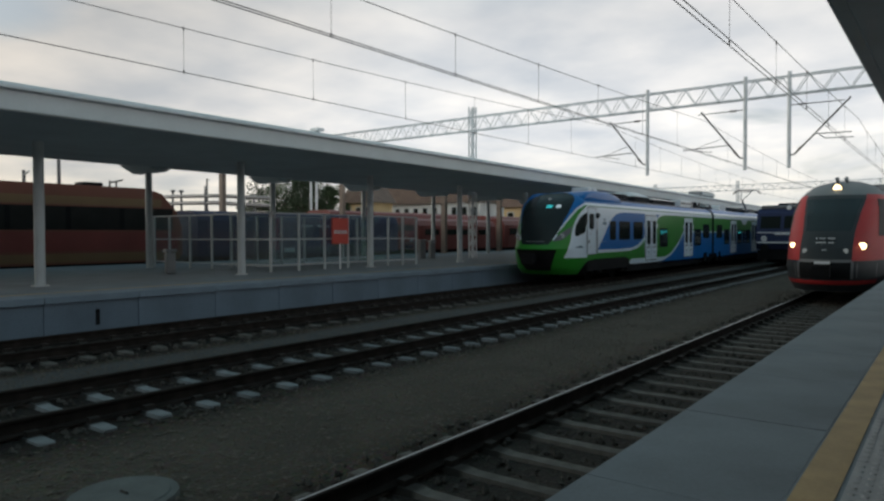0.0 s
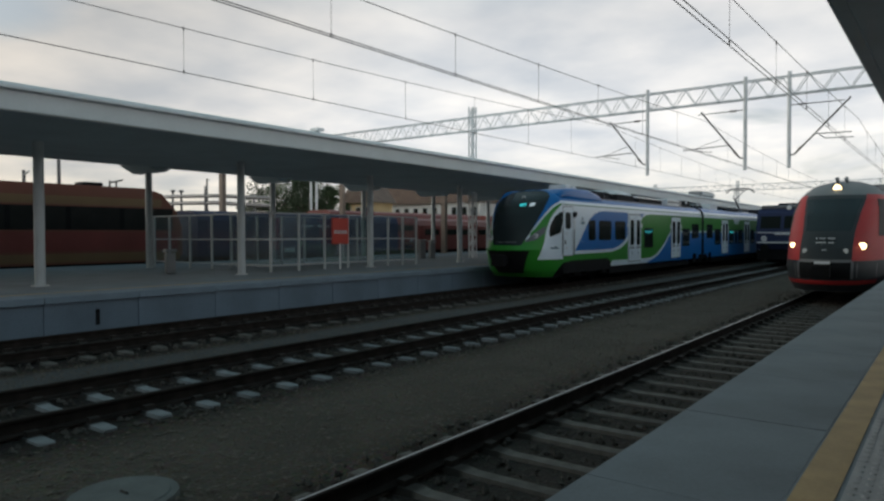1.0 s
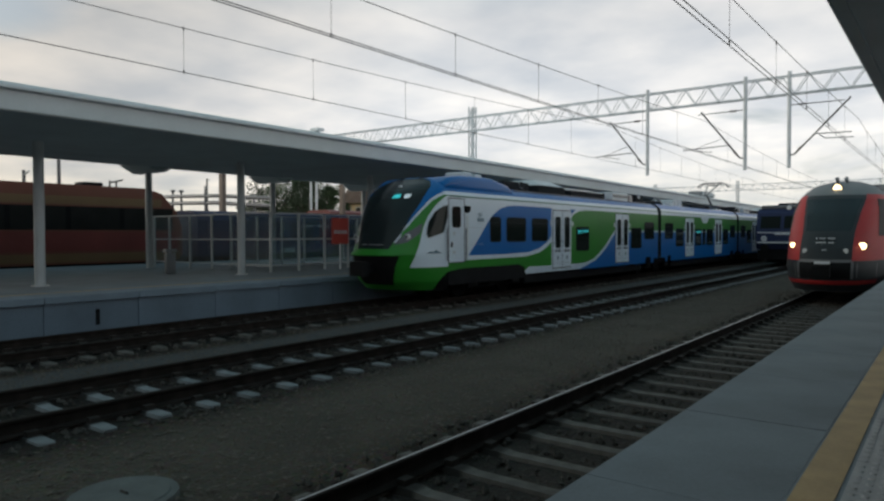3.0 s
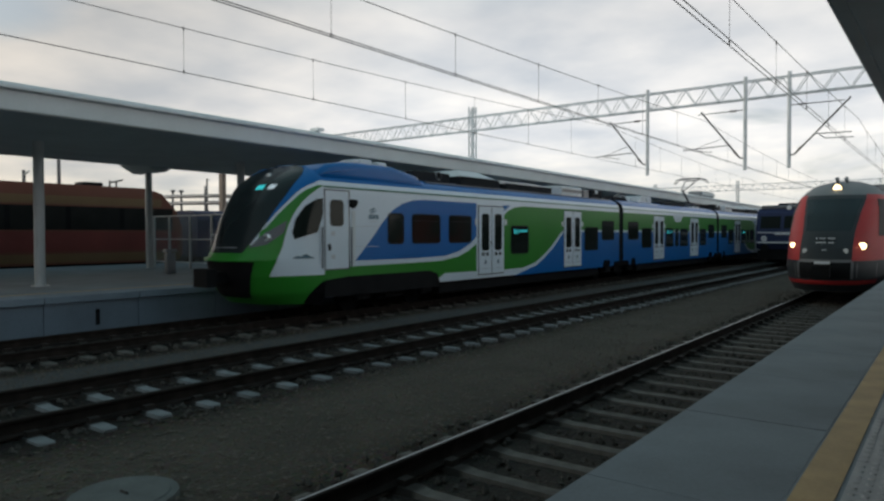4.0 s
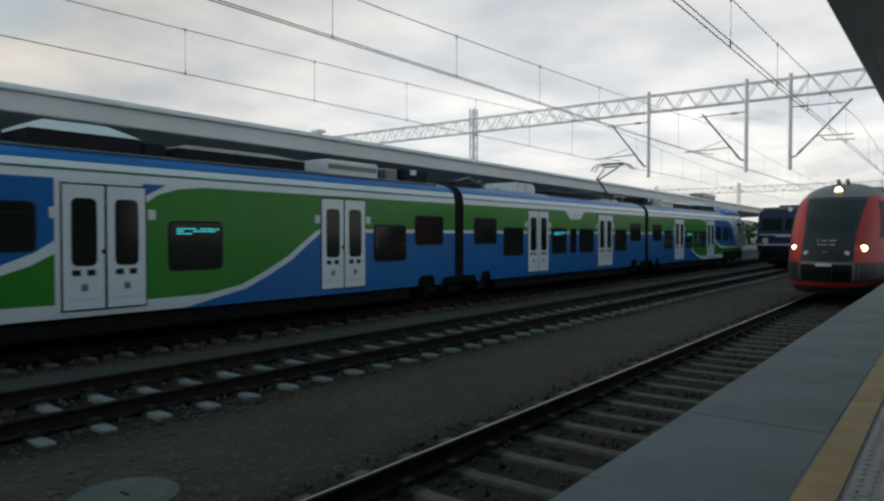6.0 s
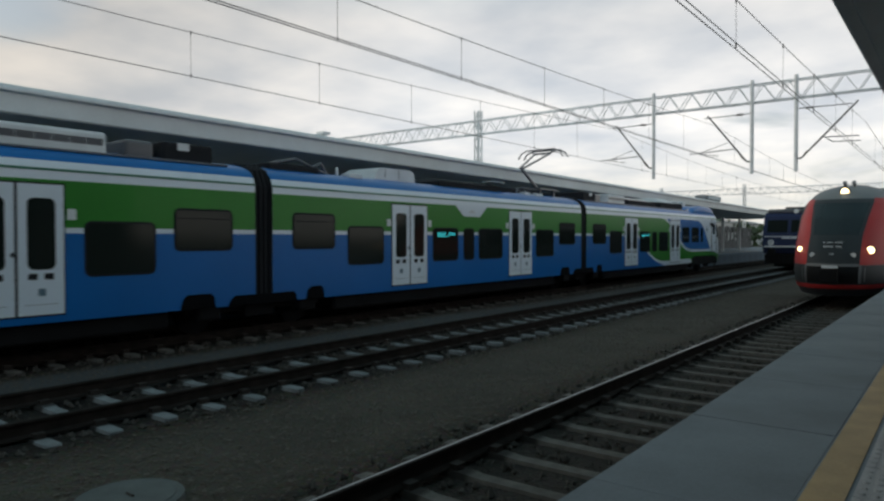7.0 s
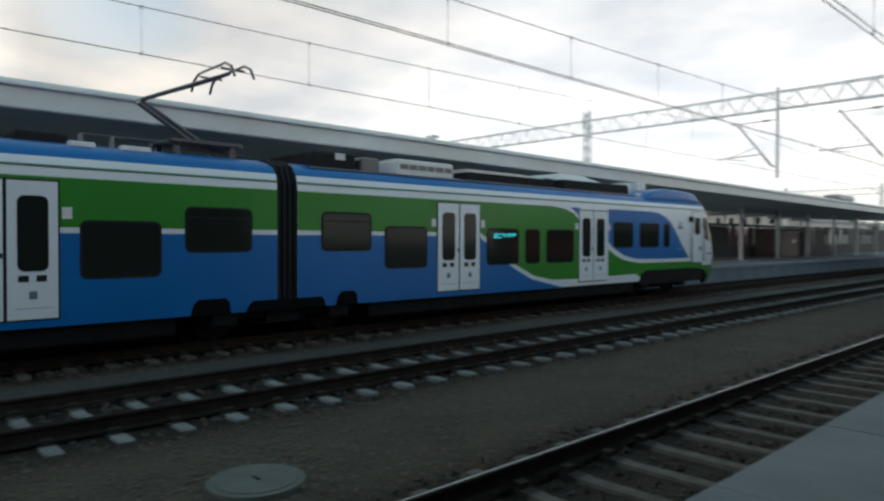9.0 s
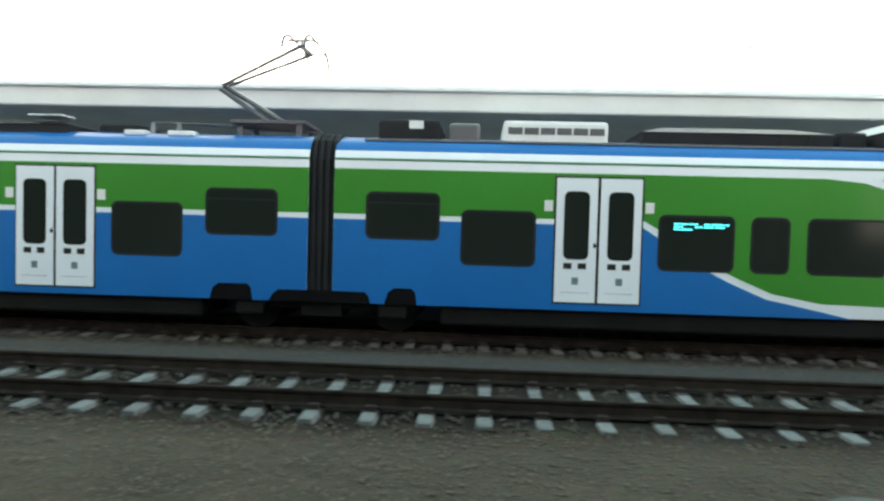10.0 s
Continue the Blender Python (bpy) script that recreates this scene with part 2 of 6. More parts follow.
M = dict(
    sleeper=mat("sleeper_concrete", (0.19, 0.195, 0.20), 0.9, vary=0.3, scale=6, fine=70, bump=0.4, island=0.25),
    rail=mat("rail_rusty_steel", (0.026, 0.02, 0.017), 0.85, 0.0, 0.4, 5, 60, 0.3, spec=0.15),
    railtop=mat("rail_polished_head", (0.34, 0.34, 0.35), 0.38, 1.0, 0.15, 3, 30, 0.05),
    clip=mat("rail_clip_iron", (0.05, 0.04, 0.035), 0.7, 0.5),
    sleeper_old=mat("sleeper_dusty_concrete", (0.12, 0.107, 0.094), 0.95, vary=0.35, scale=6, fine=70, bump=0.4, island=0.25),
    stone=mat("ballast_stone", (0.062, 0.054, 0.047), 0.95, vary=0.35, scale=4, fine=50, bump=0.3, island=0.35),
    pebble=mat("walkway_pebble", (0.108, 0.086, 0.068), 0.95, vary=0.3, scale=4, fine=50, bump=0.2, island=0.3),
    paving=mat("platform_paving", (0.155, 0.188, 0.215), 0.8, vary=0.2, scale=1.2, fine=60, bump=0.25, island=0.12),
    edge=mat("platform_edge_concrete", (0.165, 0.205, 0.248), 0.82, vary=0.2, scale=1.0, fine=40, bump=0.2, island=0.15),
    yellow=mat("yellow_line_paint", (0.33, 0.225, 0.09), 0.6, vary=0.25, scale=4, fine=50, bump=0.2),
    tactile=mat("tactile_paving", (0.30, 0.31, 0.32), 0.7, vary=0.15, scale=4, fine=60, bump=0.1),
    wall=mat("platform_wall_concrete", (0.14, 0.18, 0.225), 0.85, vary=0.22, scale=0.8, fine=25, bump=0.25, island=0.1),
    roofmetal=mat("canopy_white_metal", (0.62, 0.66, 0.67), 0.45, 0.0, 0.08, 1.0, 20, 0.03),
    soffit=mat("canopy_soffit_sheet", (0.60, 0.65, 0.65), 0.6, 0.0, 0.12, 0.7, 20, 0.08),
    column=mat("column_grey_paint", (0.47, 0.50, 0.51), 0.5, 0.0, 0.1, 2, 30, 0.05),
    beam=mat("beam_rust_brown_paint", (0.20, 0.15, 0.12), 0.6, 0.1, 0.2, 2, 30, 0.05),
    frame=mat("screen_frame_grey_paint", (0.42, 0.45, 0.46), 0.5, 0.0, 0.1, 2, 30, 0.05),
    dullglass=mat("dusty_dark_glass", (0.014, 0.014, 0.013), 0.55, 0.0, 0.3, 1.5, 30, 0.05, spec=0.15),
    mask=mat("front_mask_dark", (0.03, 0.034, 0.037), 0.55, 0.0, 0.12, 1, 20, 0.01, spec=0.2),
    fence=mat("fence_dark_boards", (0.05, 0.05, 0.052), 0.75, 0.0, 0.3, 2, 30, 0.1),
    kiosk=mat("kiosk_dull_brown", (0.14, 0.105, 0.09), 0.6, 0.0, 0.2, 2, 30, 0.05),
    bin=mat("bin_grey_metal", (0.20, 0.21, 0.22), 0.5, 0.2, 0.15, 2, 30, 0.05),
    plasterp=mat("warehouse_pale_plaster", (0.62, 0.63, 0.62), 0.85, 0, 0.12, 0.6, 15, 0.1),
    galv=mat("galvanised_steel", (0.72, 0.74, 0.76), 0.55, 0.1, 0.15, 3, 40, 0.05),
    copper=mat("wire_dark_copper", (0.10, 0.10, 0.10), 0.55, 0.6, 0.1, 3, 40, 0.0),
    insul=mat("insulator_brown", (0.08, 0.06, 0.05), 0.35),
    white=mat("paint_white", (0.66, 0.73, 0.80), 0.32, 0, 0.04, 0.6, 20, 0.01, coat=0.15, spec=0.4),
    blue=mat("paint_blue", (0.003, 0.12, 0.38), 0.34, 0, 0.08, 0.6, 20, 0.01, coat=0.08, spec=0.3),
    green=mat("paint_green", (0.028, 0.20, 0.022), 0.34, 0, 0.08, 0.6, 20, 0.01, coat=0.08, spec=0.3),
    dkgreen=mat("paint_dark_green", (0.03, 0.17, 0.10), 0.35, 0, 0.08, 0.6, 20, 0.01),
    red=mat("paint_red", (0.40, 0.03, 0.03), 0.5, 0, 0.1, 0.6, 20, 0.01, spec=0.2),
    orange=mat("paint_orange_red", (0.16, 0.05, 0.03), 0.45, 0, 0.15, 0.6, 20, 0.02),
    brick=mat("paint_oxide_red", (0.17, 0.03, 0.025), 0.5, 0, 0.2, 0.6, 20, 0.02),
    navy=mat("paint_navy_blue", (0.024, 0.034, 0.08), 0.6, 0, 0.15, 0.6, 20, 0.02, spec=0.12),
    yellowp=mat("paint_dull_yellow", (0.17, 0.10, 0.045), 0.45, 0, 0.12, 0.6, 20, 0.02),
    dark=mat("underframe_black", (0.009, 0.009, 0.010), 0.75, 0, 0.3, 2, 30, 0.1, spec=0.12),
    arch=mat("wheel_arch_black", (0.004, 0.004, 0.005), 0.95, 0, 0.3, 2, 30, 0.1, spec=0.1),
    rubber=mat("bellows_rubber", (0.018, 0.019, 0.022), 0.85, 0, 0.2, 2, 30, 0.1, spec=0.2),
    shell=mat("nose_mid_grey", (0.16, 0.165, 0.17), 0.6, 0, 0.15, 1, 20, 0.01),
    grey=mat("roof_equipment_grey", (0.18, 0.19, 0.205), 0.55, 0, 0.15, 2, 30, 0.03),
    lgrey=mat("roof_equipment_light_grey", (0.62, 0.65, 0.67), 0.5, 0, 0.1, 2, 30, 0.03),
    dgrey=mat("front_dark_grey", (0.075, 0.08, 0.092), 0.3, 0, 0.15, 1, 20, 0.01, coat=0.2),
    glass=glass_mat("tinted_glass", (0.012, 0.017, 0.015), 0.1),
    screen=glass_mat("windscreen_glass", (0.016, 0.021, 0.023), 0.18),
    pane=clear_glass("clear_glass"),
    cyan=mat("display_cyan", (0, 0, 0), emit=(0.05, 0.6, 0.65), power=0.9),
    palelamp=mat("display_white", (0, 0, 0), emit=(0.7, 0.85, 0.95), power=0.6),
    lamp=mat("headlamp_glow", (0.9, 0.8, 0.6), emit=(1.0, 0.72, 0.38), power=4),
    lampoff=mat("headlamp_lens", (0.65, 0.68, 0.7), 0.15, 0.3, 0.05, 3, 10, 0),
    shadewall=mat("station_wall_plaster", (0.16, 0.15, 0.14), 0.9, 0, 0.15, 0.6, 15, 0.1),
    leaf=mat("leaf", (0.045, 0.07, 0.025), 0.7, 0, 0.4, 3, 20, 0, island=0.5),
    bark=mat("bark", (0.10, 0.08, 0.06), 0.9, 0, 0.3, 8, 40, 0.5),
    plaster=mat("house_plaster_ochre", (0.62, 0.47, 0.26), 0.85, 0, 0.12, 0.6, 15, 0.1),
    plasterw=mat("house_plaster_grey", (0.45, 0.45, 0.43), 0.85, 0, 0.12, 0.6, 15, 0.1),
    tiles=mat("roof_tiles_brown", (0.19, 0.135, 0.11), 0.85, 0, 0.25, 1, 15, 0.2),
    logo=mat("logo_slate_blue", (0.10, 0.17, 0.22), 0.5, 0, 0.1, 3, 20, 0),
    signred=mat("sign_red", (0.55, 0.06, 0.04), 0.5, 0, 0.05, 2, 20, 0),
    manhole=mat("manhole_concrete", (0.115, 0.12, 0.115), 0.9, 0, 0.2, 4, 40, 0.3),
    lettering=mat("lettering_grey", (0.55, 0.57, 0.6), 0.5, 0, 0.05, 3, 20, 0),
)


def stain_near_rails(m):
    """Rust and brake dust on the sleepers, in a band under each rail."""
    n, l = m.node_tree.nodes, m.node_tree.links
    b = n["Principled BSDF"]
    clean = b.inputs["Base Color"].links[0].from_socket
    co, sep, no = n.new("ShaderNodeTexCoord"), n.new("ShaderNodeSeparateXYZ"), n.new("ShaderNodeTexNoise")
    no.inputs["Scale"].default_value = 9
    l.new(co.outputs["Object"], sep.inputs[0]); l.new(co.outputs["Object"], no.inputs["Vector"])
    a, s, d = n.new("ShaderNodeMath"), n.new("ShaderNodeMath"), n.new("ShaderNodeMath")
    a.operation, s.operation, d.operation = "ABSOLUTE", "SUBTRACT", "ABSOLUTE"
    s.inputs[1].default_value = 0.72
    l.new(sep.outputs["X"], a.inputs[0]); l.new(a.outputs[0], s.inputs[0]); l.new(s.outputs[0], d.inputs[0])
    w = n.new("ShaderNodeMath"); w.operation = "MULTIPLY_ADD"; w.inputs[1].default_value = 0.07
    l.new(no.outputs["Fac"], w.inputs[0]); l.new(d.outputs[0], w.inputs[2])
    mr = n.new("ShaderNodeMapRange")
    mr.inputs["From Min"].default_value, mr.inputs["From Max"].default_value = 0.235, 0.30
    mr.inputs["To Min"].default_value, mr.inputs["To Max"].default_value = 0.92, 0.0
    l.new(w.outputs[0], mr.inputs["Value"])
    mx = n.new("ShaderNodeMix"); mx.data_type = "RGBA"
    l.new(mr.outputs[0], mx.inputs["Factor"]); l.new(clean, mx.inputs["A"])
    mx.inputs["B"].default_value = (0.022, 0.018, 0.015, 1)
    l.new(mx.outputs["Result"], b.inputs["Base Color"])


stain_near_rails(M["sleeper"])
stain_near_rails(M["sleeper_old"])


def ground_material():
    m = bpy.data.materials.new("ballast_ground")
    m.use_nodes = True
    n, l = m.node_tree.nodes, m.node_tree.links
    b = n["Principled BSDF"]
    b.inputs["Roughness"].default_value = 0.95
    b.inputs["Specular IOR Level"].default_value = 0.2
    co = n.new("ShaderNodeTexCoord")
    vo, no = n.new("ShaderNodeTexVoronoi"), n.new("ShaderNodeTexNoise")
    vo.inputs["Scale"].default_value = 22
    no.inputs["Scale"].default_value, no.inputs["Detail"].default_value = 1.1, 10
    for k in (vo, no):
        l.new(co.outputs["Object"], k.inputs["Vector"])
    ramp = n.new("ShaderNodeValToRGB")
    ramp.color_ramp.elements[0].position, ramp.color_ramp.elements[0].color = 0.32, (0.036, 0.027, 0.020, 1)
    ramp.color_ramp.elements[1].position, ramp.color_ramp.elements[1].color = 0.70, (0.105, 0.078, 0.058, 1)
    l.new(no.outputs["Fac"], ramp.inputs[0])
    mx = n.new("ShaderNodeMix"); mx.data_type, mx.blend_type = "RGBA", "MULTIPLY"
    mx.inputs["Factor"].default_value = 0.55
    l.new(ramp.outputs[0], mx.inputs["A"]); l.new(vo.outputs["Color"], mx.inputs["B"])
    # rust and brake dust spread beside the rails
    last = mx.outputs["Result"]
    sep = n.new("ShaderNodeSeparateXYZ"); l.new(co.outputs["Object"], sep.inputs[0])
    for cx in (-3.0, -8.57, -13.04):
        s = n.new("ShaderNodeMath"); s.operation = "SUBTRACT"; s.inputs[1].default_value = cx
        l.new(sep.outputs["X"], s.inputs[0])
        ab = n.new("ShaderNodeMath"); ab.operation = "ABSOLUTE"; l.new(s.outputs[0], ab.inputs[0])
        wob = n.new("ShaderNodeMath"); wob.operation = "MULTIPLY_ADD"; wob.inputs[1].default_value = 0.5
        l.new(no.outputs["Fac"], wob.inputs[0]); l.new(ab.outputs[0], wob.inputs[2])
        mr = n.new("ShaderNodeMapRange")
        mr.inputs["From Min"].default_value, mr.inputs["From Max"].default_value = 1.35, 1.75
        mr.inputs["To Min"].default_value, mr.inputs["To Max"].default_value = 0.75, 0.0
        l.new(wob.outputs[0], mr.inputs["Value"])
        mm = n.new("ShaderNodeMix"); mm.data_type = "RGBA"
        l.new(mr.outputs[0], mm.inputs["Factor"]); l.new(last, mm.inputs["A"])
        mm.inputs["B"].default_value = (0.042, 0.036, 0.031, 1) if cx > -5 else (0.014, 0.012, 0.011, 1)
        last = mm.outputs["Result"]
    # cleaner, paler gravel in the space between the two farther tracks
    band = n.new("ShaderNodeMath"); band.operation = "SUBTRACT"; band.inputs[1].default_value = -10.55
    l.new(sep.outputs["X"], band.inputs[0])
    bab = n.new("ShaderNodeMath"); bab.operation = "ABSOLUTE"; l.new(band.outputs[0], bab.inputs[0])
    bmr = n.new("ShaderNodeMapRange")
    bmr.inputs["From Min"].default_value, bmr.inputs["From Max"].default_value = 0.65, 0.95
    bmr.inputs["To Min"].default_value, bmr.inputs["To Max"].default_value = 0.85, 0.0
    l.new(bab.outputs[0], bmr.inputs["Value"])
    pale = n.new("ShaderNodeMix"); pale.data_type = "RGBA"
    l.new(bmr.outputs[0], pale.inputs["Factor"]); l.new(last, pale.inputs["A"])
    pale.inputs["B"].default_value = (0.085, 0.088, 0.09, 1)
    # trodden brownish gravel of the walkway beside the near track
    wk = n.new("ShaderNodeMath"); wk.operation = "SUBTRACT"; wk.inputs[1].default_value = -5.75
    l.new(sep.outputs["X"], wk.inputs[0])
    wab = n.new("ShaderNodeMath"); wab.operation = "ABSOLUTE"; l.new(wk.outputs[0], wab.inputs[0])
    ww = n.new("ShaderNodeMath"); ww.operation = "MULTIPLY_ADD"; ww.inputs[1].default_value = 0.8
    l.new(no.outputs["Fac"], ww.inputs[0]); l.new(wab.outputs[0], ww.inputs[2])
    wmr = n.new("ShaderNodeMapRange")
    wmr.inputs["From Min"].default_value, wmr.inputs["From Max"].default_value = 1.2, 1.9
    wmr.inputs["To Min"].default_value, wmr.inputs["To Max"].default_value = 0.5, 0.0
    l.new(ww.outputs[0], wmr.inputs["Value"])
    walkway = n.new("ShaderNodeMix"); walkway.data_type = "RGBA"
    l.new(wmr.outputs[0], walkway.inputs["Factor"]); l.new(pale.outputs["Result"], walkway.inputs["A"])
    walkway.inputs["B"].default_value = (0.13, 0.112, 0.09, 1)
    l.new(walkway.outputs["Result"], b.inputs["Base Color"])
    bp = n.new("ShaderNodeBump"); bp.inputs["Strength"].default_value, bp.inputs["Distance"].default_value = 0.8, 0.04
    l.new(vo.outputs["Distance"], bp.inputs["Height"]); l.new(bp.outputs[0], b.inputs["Normal"])
    return m


# ---- building helpers ----
def box(bm, x0, x1, y0, y1, z0, z1):
    v = [bm.verts.new(p) for p in ((x0, y0, z0), (x1, y0, z0), (x1, y1, z0), (x0, y1, z0), (x0, y0, z1), (x1, y0, z1), (x1, y1, z1), (x0, y1, z1))]
    for f in ((3, 2, 1, 0), (4, 5, 6, 7), (0, 1, 5, 4), (1, 2, 6, 5), (2, 3, 7, 6), (3, 0, 4, 7)):
        bm.faces.new([v[k] for k in f])
    return bm


def boxes(*rows):
    bm = bmesh.new()
    for r in rows:
        box(bm, *r)
    return bm


def soft_box(x0, x1, y0, y1, z0, z1, r=0.03, seg=2):
    bm = boxes((x0, x1, y0, y1, z0, z1))
    bmesh.ops.bevel(bm, geom=bm.edges[:], offset=r, segments=seg, profile=0.5, affect="EDGES")
    return bm


def tube(bm, a, b, r, r2=None, n=8):
    a, b = Vector(a), Vector(b)
    d = (b - a).normalized()
    u = d.orthogonal().normalized()
    w = d.cross(u)
    r2 = r if r2 is None else r2
    ra = [bm.verts.new(a + (u * math.cos(2 * math.pi * k / n) + w * math.sin(2 * math.pi * k / n)) * r) for k in range(n)]
    rb = [bm.verts.new(b + (u * math.cos(2 * math.pi * k / n) + w * math.sin(2 * math.pi * k / n)) * r2) for k in range(n)]
    for k in range(n):
        bm.faces.new((ra[k], ra[(k + 1) % n], rb[(k + 1) % n], rb[k]))
    bm.faces.new(ra[::-1]); bm.faces.new(rb)
    return bm


def tubes(rows, r, n=6):
    bm = bmesh.new()
    for a, b in rows:
        tube(bm, a, b, r, n=n)
    return bm


def extrude_outline(points, axis, a, b):
    """A prism of a closed outline. axis x: outline (y, z); axis y: outline (x, z); axis z: outline (x, y)."""
    def at(p, c):
        return {"x": (c, p[0], p[1]), "y": (p[0], c, p[1]), "z": (p[0], p[1], c)}[axis]
    bm = bmesh.new()
    va = [bm.verts.new(at(p, a)) for p in points]
    vb = [bm.verts.new(at(p, b)) for p in points]
    k = len(points)
    bm.faces.new(va); bm.faces.new(vb[::-1])
    for i in range(k):
        bm.faces.new((va[i], vb[i], vb[(i + 1) % k], va[(i + 1) % k]))
    bmesh.ops.recalc_face_normals(bm, faces=bm.faces[:])
    return bm


def rounded(y0, y1, z0, z1, r, n=4):
    pts = []
    for cy, cz, a0 in ((y1 - r, z1 - r, 0), (y0 + r, z1 - r, 90), (y0 + r, z0 + r, 180), (y1 - r, z0 + r, 270)):
        for k in range(n + 1):
            a = radians(a0 + 90 * k / n)
            pts.append((cy + r * math.cos(a), cz + r * math.sin(a)))
    return pts


def finish(bm, name, material, smooth=False):
    me = bpy.data.meshes.new(name)
    if smooth:
        for f in bm.faces:
            f.smooth = True
    bm.to_mesh(me)
    bm.free()
    for m in (material if isinstance(material, (list, tuple)) else [material]):
        me.materials.append(m)
    if smooth:
        me.set_sharp_from_angle(angle=radians(35))
    return me


def part(name, bm, material, parent, label="", smooth=False):
    ob = new(name, finish(bm, name, material, smooth))
    ob.parent = parent
    if label:
        ob["label"] = label
    return ob


def thing(name, label, category, group="", kind="", at=(0, 0, 0)):
    ob = new(name)
    ob.location = at
    return tagged(ob, label, category, group, kind)


def solid(name, bm, material, label, category, group="", kind="", smooth=False):
    return tagged(new(name, finish(bm, name, material, smooth)), label, category, group, kind)


# ---- ground ----
TRACKS = (-3.0, -8.57, -13.04)
STEP, PHASE = 0.648, 3.0
GROUND = -0.215


def build_ground():
    xs = [-3000, -600, -150, -60] + [-40 + k for k in range(45)] + [30, 100, 600, 3000]
    ys = [-3000, -500, -120] + [-40 + 2 * k for k in range(70)] + [150, 400, 1200, 3000]
    bm = bmesh.new()
    grid = [[bm.verts.new((x, y, GROUND - 0.02 + 0.04 * noise.noise((x * 0.4, y * 0.3, 0.5)) * (abs(x) < 60 and abs(y) < 110))) for x in xs] for y in ys]
    for j in range(len(ys) - 1):
        for i in range(len(xs) - 1):
            bm.faces.new((grid[j][i], grid[j][i + 1], grid[j + 1][i + 1], grid[j + 1][i]))
    solid("ground", bm, ground_material(), "dark gravel and ballast ground between the tracks", "ground", kind="structure", smooth=True)


build_ground()


# ---- tracks ----
def sleeper_mesh(material):
    bm = bmesh.new()
    sec = []
    for x, w, z in ((-1.25, 0.085, -0.20), (-1.22, 0.10, -0.19), (-0.55, 0.10, -0.185), (-0.4, 0.09, -0.20), (0.4, 0.09, -0.20), (0.55, 0.10, -0.185), (1.22, 0.10, -0.19), (1.25, 0.085, -0.20)):
        sec.append([bm.verts.new(p) for p in ((x, -w - 0.03, -0.36), (x, -w + 0.02, z), (x, w - 0.02, z), (x, w + 0.03, -0.36))])
    for a, b in zip(sec, sec[1:]):
        for k in range(4):
            bm.faces.new((a[k], a[(k + 1) % 4], b[(k + 1) % 4], b[k]))
    bm.faces.new(sec[0][::-1]); bm.faces.new(sec[-1])
    bmesh.ops.recalc_face_normals(bm, faces=bm.faces[:])
    body = len(bm.faces)
    for s in (-0.755, 0.755):
        for d in (-0.11, 0.11):
            box(bm, s + d - 0.045, s + d + 0.045, -0.06, 0.06, -0.19, -0.13)
    for f in list(bm.faces)[body:]:
        f.material_index = 1
    return finish(bm, "sleeper", (material, M["clip"]))


RAIL_OUT = [(-0.075, -0.185), (0.075, -0.185), (0.075, -0.17), (0.012, -0.15), (0.010, -0.05), (0.034, -0.035), (0.036, -0.008), (0.026, 0.0), (0.012, 0.001), (-0.012, 0.001), (-0.026, 0.0), (-0.036, -0.008), (-0.034, -0.035), (-0.010, -0.05), (-0.012, -0.15), (-0.075, -0.17)]


def rail(cx, y0, y1):
    bm = extrude_outline([(cx + px, pz) for px, pz in RAIL_OUT], "y", y0, y1)
    for f in bm.faces:
        if f.normal.z > 0.7 and f.calc_center_median().z > 0.0007:
            f.material_index = 1
    return bm


def build_tracks():
    clean, dusty = sleeper_mesh(M["sleeper"]), sleeper_mesh(M["sleeper_old"])
    me = clean
    far = bmesh.new(); far.from_mesh(me)
    fv = np.array([v.co[:] for v in far.verts]); ff = [[v.index for v in f.verts] for f in far.faces]; fm = [f.material_index for f in far.faces]
    far.free()
    for cx in TRACKS:
        track = thing("railway_track", "rusty steel rails on concrete sleepers in dark ballast", "railway track", "railway tracks", "structure", (cx, 0, 0))
        for s in (-0.755, 0.755):
            part("rail", rail(s, -60, 260), (M["rail"], M["railtop"] if cx > -5 else M["rail"]), track, "rusty steel rail with a worn bright head")
        me = clean if -10 < cx < -5 else dusty
        verts, faces, mats = [], [], []
        for k in range(-95, 400):
            y = PHASE + STEP * k
            if -14 < y < 75:
                ob = new("sleeper", me)
                ob.parent, ob.location = track, (random.uniform(-0.015, 0.015), y + random.uniform(-0.012, 0.012), random.uniform(-0.008, 0.006))
                ob.rotation_euler = (0, 0, random.uniform(-0.012, 0.012))
            else:
                o = len(verts) * len(fv)
                verts.append(fv + (0, y, 0))
                faces += [[i + o for i in f] for f in ff]
                mats += fm
        m2 = bpy.data.meshes.new("far_sleepers")
        m2.from_pydata(np.concatenate(verts).tolist(), [], faces)
        m2.materials.append(M["sleeper"] if -10 < cx < -5 else M["sleeper_old"]); m2.materials.append(M["clip"])
        m2.polygons.foreach_set("material_index", mats)
        ob = new("far_sleepers", m2); ob.parent = track; ob["kind"] = "stuff"


